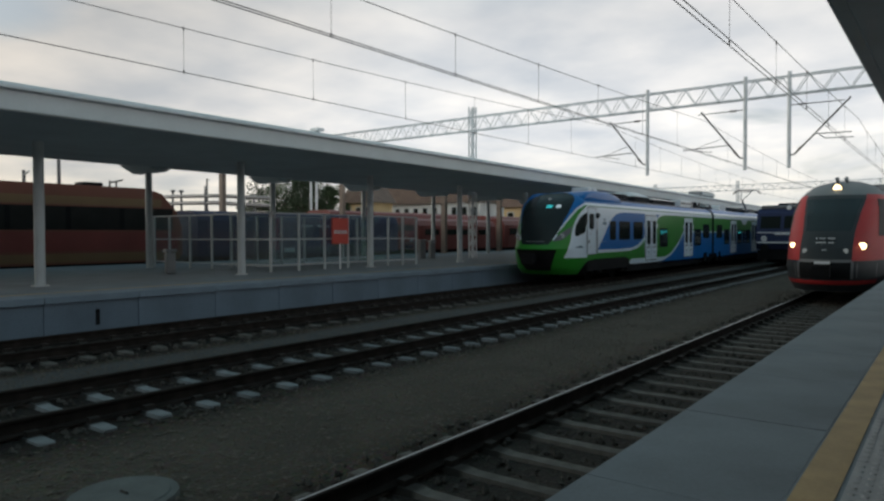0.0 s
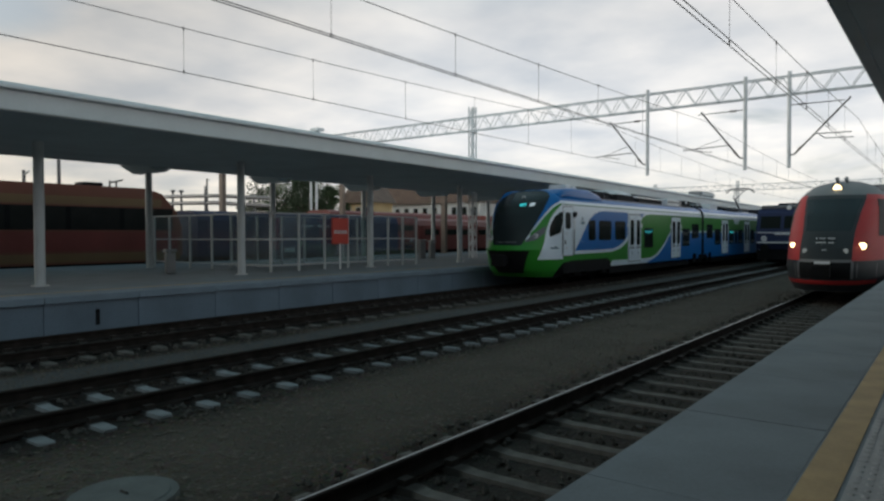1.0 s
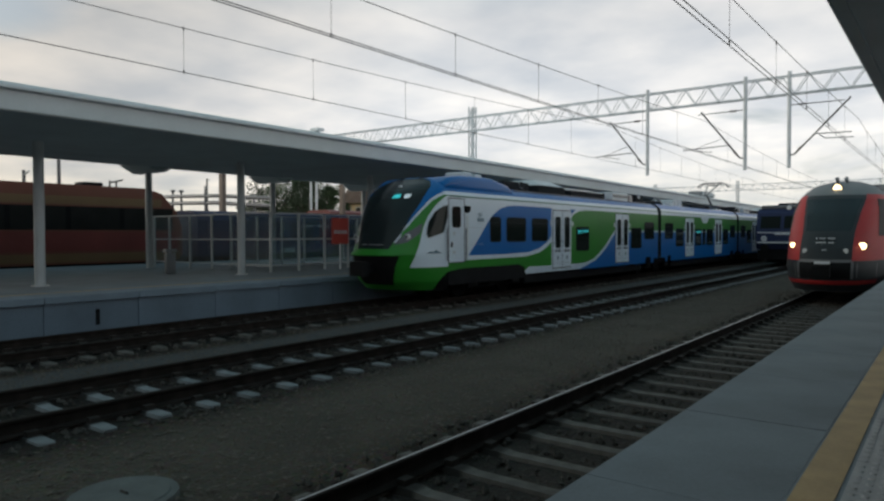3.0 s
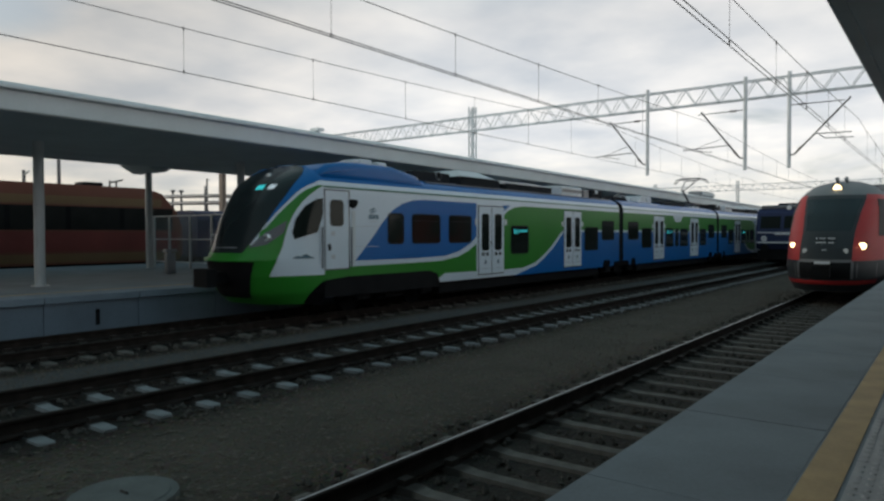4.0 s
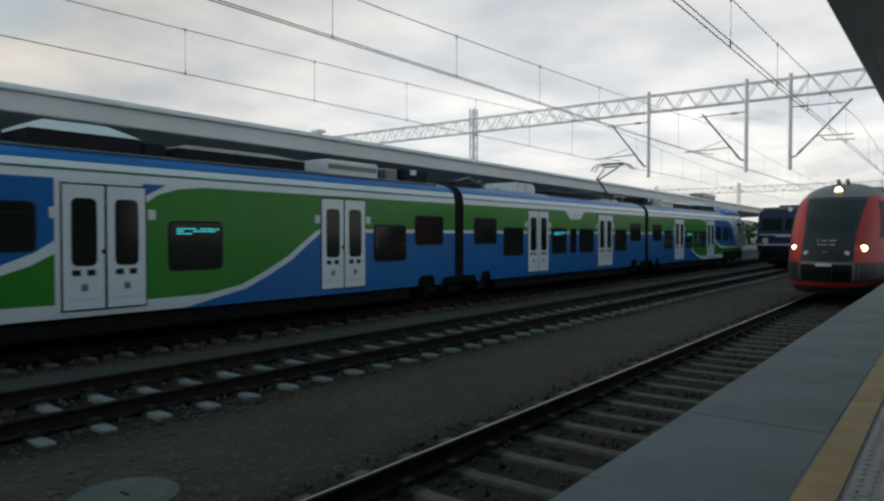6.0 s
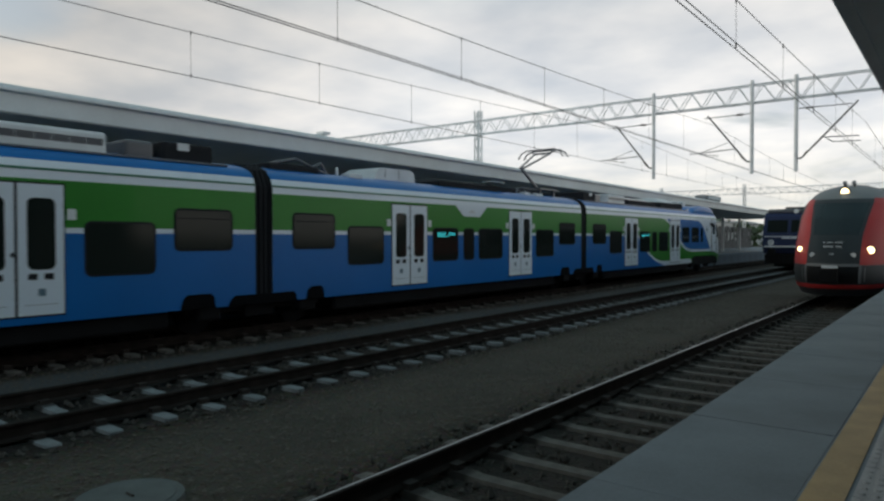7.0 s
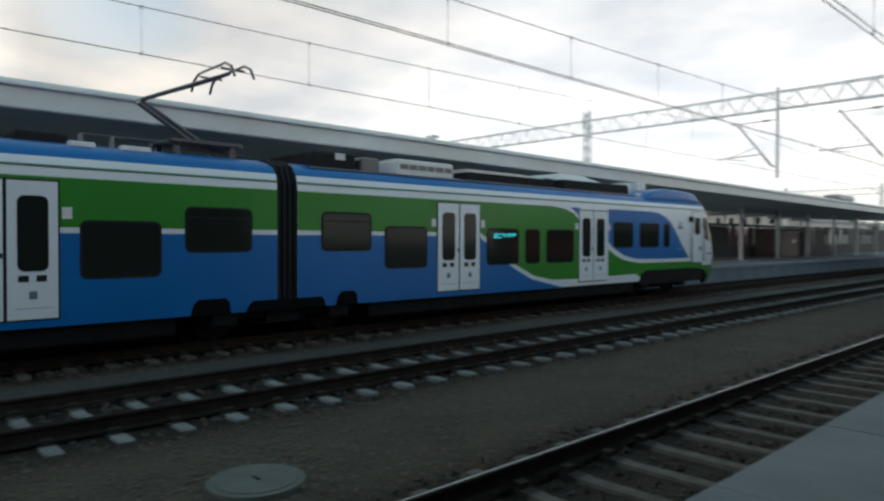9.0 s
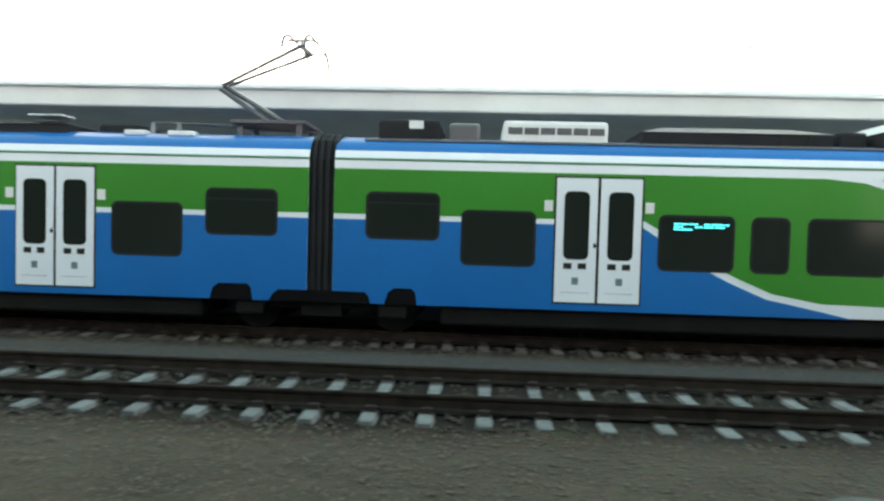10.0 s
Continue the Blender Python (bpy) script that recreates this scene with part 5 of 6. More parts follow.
    for y0, y1 in ((3.8, 4.2), (4.6, 5.1)):
        part("roof_tray", soft_box(0.78, 1.0, y0, y1, 3.40, 3.50, 0.02, 1), M["lgrey"], train)
    roof_unit(3.1, 3.9, 3.66, 0.6, "rubber"); roof_unit(-6.9, -5.4, 3.62, 0.8, "rubber")
    part("roof_pipe", tubes([((0.75, -6.8, 3.6), (0.75, -6.1, 3.76)), ((0.75, -6.1, 3.76), (0.75, -5.2, 3.48)), ((0.6, -5.6, 3.55), (0.6, -5.2, 3.74)), ((0.6, -5.2, 3.74), (0.6, -5.0, 3.47))], 0.035), M["dgrey"], train)
    part("roof_tray", soft_box(0.7, 1.0, -4.6, -4.15, 3.4, 3.53, 0.02), M["lgrey"], train)
    part("roof_stub", tube(bmesh.new(), (0.8, -4.85, 3.44), (0.8, -4.85, 3.66), 0.04, 0.03, 8), M["lgrey"], train)
    for y in (4.1, 4.6):
        part("insulator", tube(bmesh.new(), (0.5, y, 3.47), (0.5, y, 3.70), 0.05, 0.035, 8), M["grey"], train)
    part("roof_cable", tubes([((0.5, 4.1, 3.70), (0.5, 6.0, 3.68)), ((0.5, 4.6, 3.70), (0.2, 7.25, 3.6))], 0.02), M["copper"], train)
    pantograph(train, 6.3)
    return train


green_train = build_green_train()


# ---- red multiple unit waiting at the near platform ----
RED_Y = 21.9


def red_tip(z):
    pts = ((0.25, 0.3), (0.5, 0.1), (0.9, 0.0), (1.2, 0.1), (1.5, 0.28), (2.0, 0.8), (2.5, 1.4), (3.0, 2.1), (3.2, 2.45), (3.4, 2.95), (3.55, 3.6), (3.68, 4.5))
    for (a, u), (b, v) in zip(pts, pts[1:]):
        if z <= b:
            return u + (v - u) * (z - a) / (b - a)
    return pts[-1][1]


def red_half(z):
    pts = ((0.25, 1.26), (0.6, 1.40), (1.0, 1.44), (2.0, 1.44), (2.6, 1.40), (3.0, 1.29), (3.3, 1.10), (3.5, 0.86), (3.62, 0.56), (3.68, 0.26))
    for (a, u), (b, v) in zip(pts, pts[1:]):
        if z <= b:
            return u + (v - u) * (z - a) / (b - a)
    return pts[-1][1]


def red_point(q, z, off=0.0):
    """q runs from -1 on one side over 0 at the middle to 1 on the other."""
    w = red_half(z) + off
    return (w * math.sin(q * math.pi / 2) ** 1 if abs(q) < 1 else w * q, red_tip(z) - off + max(0.1, 4.6 - red_tip(z)) * (1 - math.cos(q * math.pi / 2)) ** 1.3, z)


def red_patch(lo, hi, z0, z1, off, nz=14, nq=14):
    bm = bmesh.new()
    rows = []
    for j in range(nz + 1):
        z = z0 + (z1 - z0) * j / nz
        a, b = lo(z), hi(z)
        rows.append([bm.verts.new(red_point(a + (b - a) * i / nq, z, off)) for i in range(nq + 1)])
    for p, q in zip(rows, rows[1:]):
        for i in range(nq):
            bm.faces.new((p[i], p[i + 1], q[i + 1], q[i]))
    return bm


def build_red_train():
    t = thing("passenger_train", "red and dark grey electric train with lit headlamps, standing", "train", at=(-3.0, RED_Y, 0))
    band = steps(((1.2, 0.305), (2.0, 0.31), (2.6, 0.36), (3.2, 0.47)))
    part("nose_shell", red_patch(lambda z: -1, lambda z: 1, 0.25, 3.68, 0.0, 34, 34), M["shell"], t, "grey nose shell", True)
    part("front_band", red_patch(lambda z: -band(z), band, 1.18, 3.12, 0.012, 70, 20), M["mask"], t, "dark grey windscreen band", True)
    part("windscreen", red_patch(lambda z: -band(z) + 0.05, lambda z: band(z) - 0.05, 2.0, 2.98, 0.016, 40, 20), M["screen"], t, "dark windscreen", True)
    for s in (-1, 1):
        part("cab_side_window", red_patch(lambda z: 0.60 if s > 0 else -0.93, lambda z: 0.93 if s > 0 else -0.60, 1.85, 3.0, 0.02, 20, 8), M["dullglass"], t, "dark cab side window", True)
        for a, b in ((0.36, 0.37), (0.60, 0.61)):
            part("panel_edge", red_patch(lambda z: min(s * a, s * b), lambda z: max(s * a, s * b), 0.66, 1.06, 0.022, 4, 2), M["shell"], t)
        lo, hi = (lambda z: band(z), lambda z: 0.98)
        if s < 0:
            lo, hi = (lambda z: -0.98, lambda z: -band(z))
        part("red_flank", red_patch(lo, hi, 1.14, 3.15, 0.014, 70, 12), M["red"], t, "red flank of the front", True)
        part("lower_panel", red_patch(lambda z: 0.33 if s > 0 else -0.98, lambda z: 0.98 if s > 0 else -0.33, 0.62, 1.135, 0.015, 6, 10), M["mask"], t, "dark lower corner panel", True)
    part("coupler_opening", red_patch(lambda z: -0.30, lambda z: 0.30, 0.62, 1.1, 0.012, 6, 12), M["dark"], t, "black coupler opening", True)
    part("apron", red_patch(lambda z: -0.99, lambda z: 0.99, 0.26, 0.63, 0.007, 6, 24), M["mask"], t, "dark lower apron", True)
    part("bumper", red_patch(lambda z: -0.62, lambda z: 0.62, 0.46, 0.58, 0.03, 4, 20), M["red"], t, "red bumper strip", True)
    part("coupler", boxes((-0.1, 0.1, -0.3, 0.3, 0.75, 0.95), (-0.22, 0.22, -0.42, -0.25, 0.68, 1.02)), M["dark"], t)
    for q, z, r in ((-0.44, 1.58, 0.07), (0.415, 1.56, 0.10), (0.0, 3.36, 0.11)):
        c = Vector(red_point(q, z, 0.02))
        hl = part("headlight", tube(bmesh.new(), c + Vector((0, 0.12, 0)), c - Vector((0, 0.06, 0)), r * 1.3, n=20), M["dark"], t)
        part("lens", tube(bmesh.new(), c - Vector((0, 0.061, 0)), c - Vector((0, 0.08, 0)), r, n=20), M["lamp"], hl, "glowing warm headlamp lens")
    for x in (-0.12, 0.14):
        part("roof_horn", tube(bmesh.new(), (x, 3.9, 3.62), (x, 3.7, 3.72), 0.045, 0.065, 10), M["grey"], t)
    # unreadable number rows and plate
    for z, marks, step in ((1.78, "1011101111", 0.05), (1.66, "111110111", 0.052), (1.45, "1111", 0.032)):
        bm = bmesh.new()
        y = red_tip(z - 0.04) - 0.05
        for k, mark in enumerate(marks):
            if mark == "1":
                x = (k - len(marks) / 2) * step
                box(bm, x, x + step * 0.66, y, y + 0.02, z - step * 0.42, z + step * 0.42)
        part("number_bars", bm, M["lettering"], t, "row of small pale bars")
    part("plate", boxes((-0.22, 0.18, -0.05, -0.02, 1.05, 1.13)), M["lgrey"], t)
    for s in (-1, 1):
        c = red_point(0.23 * s, 1.42, 0.02)
        part("marker_lamp", tube(bmesh.new(), (c[0], c[1] + 0.05, c[2]), (c[0], c[1] - 0.02, c[2]), 0.07, n=14), M["lampoff"], t)
    out = [(-1.38, 0.4), (-1.44, 0.8), (-1.43, 2.6), (-1.25, 3.2), (-0.9, 3.5), (-0.4, 3.66), (0.4, 3.66), (0.9, 3.5), (1.25, 3.2), (1.43, 2.6), (1.44, 0.8), (1.38, 0.4)]
    for y0, y1 in ((4.58, 21.0), (21.5, 37.0), (37.5, 55.0)):
        part("car_body", extrude_outline(out, "y", y0, y1), M["dgrey"], t, "dark grey car body", True)
        for s in (-1, 1):
            part("window_band", extrude_outline([(y0 + 1.5, 1.5), (y1 - 1, 1.5), (y1 - 1, 2.4), (y0 + 1.5, 2.4)], "x", s * 1.40, s * 1.45), M["glass"], t)
        part("roof_unit", soft_box(-0.9, 0.9, y0 + 5, y0 + 9, 3.55, 3.85, 0.08), M["grey"], t)
        for yb in (y0 + 2.8, y1 - 1.0):
            part("bogie", boxes((-1.2, 1.2, yb - 1.4, yb + 1.4, 0.03, 0.55)), M["dark"], t)
    return t


build_red_train()


# ---- what stands on the island platform ----
def build_stairwell():
    e = thing("glass_screen", "glazed wind screen with pale metal frames round a stairwell", "glass screen")
    fx, ex = -18.35, -25.6
    ys = [14.62, 15.84, 17.05, 18.25, 19.42, 20.52, 21.43, 22.32]
    def post(x, y):
        part("post", boxes((x - 0.036, x + 0.036, y - 0.036, y + 0.036, FAR_Z, 2.68)), M["frame"], e)
    def rails(x0, x1, y0, y1):
        for z in (0.88, 1.76, 2.66):
            part("frame_rail", boxes((min(x0, x1) - 0.03, max(x0, x1) + 0.03, min(y0, y1) - 0.03, max(y0, y1) + 0.03, z - 0.024, z + 0.024)), M["frame"], e)
    for y in ys:
        post(fx, y)
        post(fx - 3.6, y + 1.0)
    for a, b in zip(ys, ys[1:]):
        for x, d in ((fx, 0), (fx - 3.6, 1.0)):
            for z0, z1 in ((0.92, 1.72), (1.80, 2.62)):
                ob = part("pane", boxes((x - 0.006, x + 0.006, a + 0.05 + d, b - 0.05 + d, z0, z1)), M["pane"], e)
                ob.visible_shadow = False
    rails(fx, fx, ys[0], ys[-1]); rails(fx - 3.6, fx - 3.6, ys[0] + 1, ys[-1] + 1)
    xs = [fx, -20.0, -21.7, -23.1, -24.5, ex]
    for x in xs[1:]:
        post(x, ys[0])
    rails(fx, ex, ys[0], ys[0])
    for a, b in zip(xs, xs[1:]):
        for z0, z1 in ((0.92, 1.72), (1.80, 2.62)):
            ob = part("pane", boxes((b + 0.05, a - 0.05, ys[0] - 0.006, ys[0] + 0.006, z0, z1)), M["pane"], e)
            ob.visible_shadow = False


def build_platform_things():
    s = thing("information_sign", "red information board on a thin post", "sign", at=(-18.05, 17.55, FAR_Z))
    part("post", tubes([((0, 0, 0), (0, 0, 1.9))], 0.03), M["galv"], s)
    part("board", soft_box(-0.03, 0.03, -0.42, 0.42, 0.92, 1.88, 0.02, 1), M["signred"], s)
    for k in range(4):
        part("text_bar", boxes((0.031, 0.036, -0.32 + 0.17 * k, -0.2 + 0.17 * k, 1.3, 1.42)), M["lettering"], s)
    for x, y, h, w in ((-20.6, 12.3, 0.8, 0.17), (-22.3, 27.6, 1.0, 0.22), (-22.3, 28.45, 0.95, 0.2)):
        b = thing("litter_bin", "grey metal litter bin on the platform", "bin", "litter bins", at=(x, y, FAR_Z))
        part("body", soft_box(-w / 2, w / 2, -w, w, 0.0, h - 0.12, 0.04), M["bin"], b)
        part("lid", soft_box(-w / 2 - 0.03, w / 2 + 0.03, -w - 0.03, w + 0.03, h - 0.1, h, 0.03), M["bin"], b)
    for x, y in ((-34.0, 23.64), (-34.0, 33.3), (-27.4, 36.3), (-27.4, 43.2)):
        b = thing("steel_post", "brown painted steel post behind the canopy", "post", "brown posts", at=(x, y, FAR_Z))
        part("shaft", boxes((-0.17, 0.17, -0.13, 0.13, 0.02, 5.7 if x < -30 else 4.35)), M["beam"], b)
        part("base_plate", boxes((-0.3, 0.3, -0.28, 0.28, 0.0, 0.04)), M["beam"], b)
    v = thing("roof_vent", "small grey vent box on the canopy roof", "vent", at=(-15.35, 14.0, 4.88))
    part("stem", boxes((-0.1, 0.1, -0.05, 0.05, 0, 0.2)), M["galv"], v)
    part("cap", boxes((-0.16, 0.16, -0.14, 0.14, 0.16, 0.24)), M["galv"], v)
    # farther shelters and a kiosk along the platform
    k = thing("platform_kiosk", "dull brown platform kiosk with a pale band and dark door", "kiosk", at=(-20.2, 55.8, FAR_Z))
    part("wall", soft_box(-1.2, 0.8, -2.4, 2.4, 0, 2.05, 0.03), M["kiosk"], k)
    part("roof", soft_box(-1.3, 0.95, -2.55, 2.55, 2.05, 2.17, 0.03), M["fence"], k)
    part("band", boxes((0.8, 0.82, -2.2, 1.0, 1.84, 1.98)), M["grey"], k)
    part("door", boxes((0.8, 0.815, 1.15, 2.2, 0.05, 1.95)), M["dark"], k)
    part("notice", boxes((0.8, 0.82, -0.3, 0.3, 1.1, 1.35)), M["lgrey"], k)


# ---- rolling stock beyond ----
def build_far_fence():
    f = thing("slatted_fence", "tall dark boarded fence with open slits behind the platform", "fence", at=(-21.6, 44.0, FAR_Z))
    n = 33
    board = finish(boxes((-0.025, 0.025, -0.42, 0.42, 0.95, 2.3)), "board", M["fence"])
    wide = finish(boxes((-0.025, 0.025, -0.76, 0.76, 0.95, 2.3)), "board", M["fence"])
    for k in range(n):
        ob = new("board", wide if k % 7 in (2, 3) or k < 3 else board)
        ob.parent, ob.location = f, (random.uniform(-0.01, 0.01), k * 1.5, random.uniform(-0.04, 0.02))
    for k in range(0, n, 3):
        part("post", boxes((-0.09, -0.03, k * 1.5 - 0.06, k * 1.5 + 0.06, 0, 2.5)), M["fence"], f)
        part("plinth_panel", boxes((-0.025, 0.025, k * 1.5 - 0.74, k * 1.5 + 3.74, 0.03, 0.95)), M["fence"], f)
    part("top_rail", boxes((-0.05, 0.05, -0.8, n * 1.5 - 0.7, 2.32, 2.5)), M["fence"], f)
    v = thing("roof_fan", "dark grey fan housing on the canopy roof", "fan housing", at=(-16.0, 55.0, roof_z(55.0) + 0.06))
    part("base", boxes((-0.35, 0.35, -1.6, 1.6, 0.0, 0.2)), M["grey"], v)
    part("housing", soft_box(-0.5, 0.5, -1.9, 1.9, 0.18, 0.58, 0.17, 4), M["grey"], v, smooth=True)
    for k in range(6):
        part("louvre", boxes((0.5, 0.52, -1.6 + 0.55 * k, -1.25 + 0.55 * k, 0.26, 0.5)), M["lgrey"], v)


def build_orange_railcar():
    t = thing("railcar", "orange-red railcar with a dark window band, parked beyond the platform", "train", at=(-31.1, 0, 0))
    prof = [(-34, 0.7), (17.9, 0.7), (18.35, 1.0), (18.35, 2.3), (18.05, 3.05), (17.3, 3.85), (16.6, 4.06), (-34, 4.12)]
    part("body", extrude_outline(prof, "x", -1.45, 1.45), M["orange"], t, "orange-red body with a rounded end", True)
    for z0, z1, y1, m in ((3.22, 3.58, 17.3, "yellowp"), (2.15, 3.15, 17.85, "dullglass"), (1.25, 2.08, 18.1, "brick"), (0.78, 1.15, 18.2, "yellowp")):
        part("side_band", boxes((1.44, 1.46, -34, y1, z0, z1)), M[m], t)
    for k in range(22):
        part("window_post", boxes((1.455, 1.47, -33 + 2.3 * k, -32.8 + 2.3 * k, 2.15, 3.15)), M["dark"], t)
    part("underframe", boxes((-1.3, 1.3, -34, 17.4, 0.15, 0.72)), M["dark"], t)
    for y in (9.3, 14.2):
        part("roof_unit", soft_box(-0.4, 0.4, y, y + 0.9, 4.05, 4.3, 0.05), M["dark"], t)
    part("horn", tubes([((0.6, 15.3, 4.05), (0.6, 15.3, 4.4)), ((0.6, 15.3, 4.3), (0.6, 15.9, 4.45)), ((0.6, 15.6, 4.05), (0.6, 15.6, 4.35))], 0.035), M["dark"], t)


def build_parked(name, label, x, y0, y1, z1, material, band=None, lamps=False, front=-1):
    t = thing(name, label, "railway wagon" if not lamps else "locomotive", at=(x, y0, 0))
    L = y1 - y0
    out = [(-1.4, 0.85), (-1.42, z1 - 0.5), (-1.25, z1 - 0.15), (-0.8, z1), (0.8, z1), (1.25, z1 - 0.15), (1.42, z1 - 0.5), (1.4, 0.85)]
    part("body", extrude_outline(out, "y", 0.3, L - 0.3), material, t)
    part("underframe", boxes((-1.3, 1.3, 0.2, L - 0.2, 0.55, 0.86)), M["dark"], t)
    for y in (2.2, L - 2.2):
        part("bogie", boxes((-1.1, 1.1, y - 1.3, y + 1.3, 0.0, 0.6)), M["dark"], t)
    n = max(2, int(L / 2.2))
    for k in range(n):
        a = 0.8 + (L - 1.6) * k / n
        part("panel_rib", boxes((1.40, 1.45, a, a + 0.09, 0.95, z1 - 0.5)), material, t)
        if band:
            part("window", boxes((1.41, 1.44, a + 0.3, a + (L - 1.6) / n - 0.3, 1.9, z1 - 0.75)), M["glass"], t)
    if lamps:
        for s in (-0.85, 0.85):
            hl = part("headlight", tube(bmesh.new(), (s, 0.3, 1.5), (s, 0.22, 1.5), 0.12, n=12), M["lampoff"], t)
            part("buffer", tube(bmesh.new(), (s, 0.3, 1.05), (s, -0.25, 1.05), 0.09, 0.2, 14), M["dark"], t)
        part("front_window", boxes((-1.0, 1.0, 0.27, 0.31, 2.2, z1 - 0.45)), M["glass"], t)
        part("front_stripe", boxes((-1.35, 1.35, 0.28, 0.31, 1.25, 1.38)), M["yellowp"], t)
    return t


def build_blue_loco():
    t = thing("locomotive", "navy blue electric locomotive with a pale stripe, standing", "locomotive", at=(-8.57, 46.0, 0))
    prof = [(0.25, 0.95), (0.0, 1.3), (0.0, 2.0), (0.45, 3.25), (0.8, 3.5), (18.2, 3.5), (18.6, 3.2), (19.0, 2.0), (19.0, 1.2), (18.7, 0.95)]
    part("body", extrude_outline(prof, "x", -1.48, 1.48), M["navy"], t, "navy blue body")
    part("roof", soft_box(-1.35, 1.35, 0.7, 18.3, 3.45, 3.72, 0.1), M["dgrey"], t, "dark roof")
    for s in (-1, 1):
        a, b = sorted((s * 0.1, s * 1.25))
        bm = bmesh.new()
        bm.faces.new([bm.verts.new(p) for p in ((a, 0.075, 2.25), (b, 0.075, 2.25), (b, 0.35, 3.02), (a, 0.35, 3.02))])
        bmesh.ops.solidify(bm, geom=bm.faces[:], thickness=0.03)
        part("windscreen", bm, M["glass"], t)
        hl = part("headlight", tube(bmesh.new(), (s * 1.0, 0.04, 1.62), (s * 1.0, -0.05, 1.62), 0.17, n=18), M["lgrey"], t)
        part("lens", tube(bmesh.new(), (s * 1.0, -0.05, 1.62), (s * 1.0, -0.07, 1.62), 0.11, n=18), M["lampoff"], hl)
        part("buffer", tube(bmesh.new(), (s * 0.87, 0.3, 1.05), (s * 0.87, -0.45, 1.05), 0.1, 0.24, 18), M["dark"], t)
        part("side_stripe", boxes((*sorted((s * 1.478, s * 1.49)), 0.2, 18.8, 1.28, 1.42)), M["lgrey"], t)
    part("front_stripe", boxes((-1.4, 1.4, -0.02, 0.0, 1.33, 1.42)), M["lgrey"], t, "pale stripe")
    part("lettering_bar", boxes((-0.4, 0.45, -0.015, 0.0, 1.86, 1.95)), M["lettering"], t)
    part("upper_band", boxes((-1.4, 1.4, -0.012, 0.0, 1.96, 2.02)), M["lettering"], t)
    part("top_lamp", tube(bmesh.new(), (0.3, 0.75, 3.55), (0.3, 0.62, 3.55), 0.14, n=16), M["lgrey"], t)
    part("underframe", boxes((-1.3, 1.3, 0.3, 18.7, 0.5, 0.96), (-1.4, 1.4, 0.1, 0.5, 0.3, 0.9)), M["dark"], t)
    for y in (4.0, 15.0):
        part("bogie", boxes((-1.25, 1.25, y - 1.9, y + 1.9, 0.05, 0.7)), M["dark"], t)
    for y in (3.5, 8.0, 12.0):
        part("roof_unit", soft_box(-0.9, 0.9, y, y + 2.2, 3.68, 3.95, 0.08), M["dark"], t)


# ---- town beyond ----
def gable_house(name, label, x0, x1, y, depth, z1, ridge, wall, rows, cols, hip=0.45):
    h = thing(name, label, "house", "houses", at=((x0 + x1) / 2, y, GROUND))
    w = (x1 - x0) / 2
    part("wall", boxes((-w, w, 0, depth, 0, z1)), wall, h)
    part("roof", extrude_outline([(-w - 0.5, z1 - 0.1), (w + 0.5, z1 - 0.1), (w * hip, ridge), (-w * hip, ridge)], "y", -0.5, depth + 0.5), M["tiles"], h, "brown hipped roof")
    for r in range(rows):
        for c in range(cols):
            wx = -w + (c + 0.5) * 2 * w / cols
            z = z1 - 2.1 - 2.9 * r
            win = part("window", boxes((wx - 0.5, wx + 0.5, -0.03, 0.05, z, z + 1.4)), M["lgrey"], h)
            part("pane", boxes((wx - 0.42, wx + 0.42, -0.045, -0.02, z + 0.08, z + 1.32)), M["glass"], win)
    part("chimney", boxes((w * 0.2, w * 0.2 + 0.6, depth / 2, depth / 2 + 0.6, ridge - 0.6, ridge + 0.8)), M["brick"], h)


def build_tree(x, y, z, height, spread, seed):
    rng = random.Random(seed)
    t = thing("tree", "leafy dark green tree beyond the tracks", "tree", "trees", at=(x, y, z))
    bm = tube(bmesh.new(), (0, 0, 0), (0.1, 0, height * 0.45), 0.28, 0.18, 10)
    for k in range(9):
        a = k * 2.4
        tube(bm, (0.1, 0, height * (0.3 + 0.02 * k)), (math.cos(a) * spread * 0.6, math.sin(a) * spread * 0.6, height * rng.uniform(0.55, 0.85)), 0.11, 0.03, 6)
    part("trunk", bm, M["bark"], t)
    verts, faces = [], []
    for k in range(48):
        a, r = rng.uniform(0, 6.28), spread * math.sqrt(rng.random()) * 0.85
        cz = height * rng.uniform(0.4, 0.95)
        r *= 1.0 - 0.55 * max(0, (cz / height - 0.65) / 0.35)
        c = Vector((math.cos(a) * r, math.sin(a) * r, cz))
        for i in range(70):
            d = Vector((rng.gauss(0, 1), rng.gauss(0, 1), rng.gauss(0, 0.7))).normalized() * rng.uniform(0.3, 1.0) * spread * 0.24
            u = Vector((rng.gauss(0, 1), rng.gauss(0, 1), rng.gauss(0, 1))).normalized()
            w = u.orthogonal().normalized()
            s, o = rng.uniform(0.10, 0.2), len(verts)
            p = c + d
            verts += [p - u * s, p + w * s * 0.55, p + u * s, p - w * s * 0.55]
            faces.append((o, o + 1, o + 2, o + 3))
    me = bpy.data.meshes.new("crown"); me.from_pydata([tuple(v) for v in verts], [], faces); me.materials.append(M["leaf"])
    ob = new("crown", me); ob.parent = t


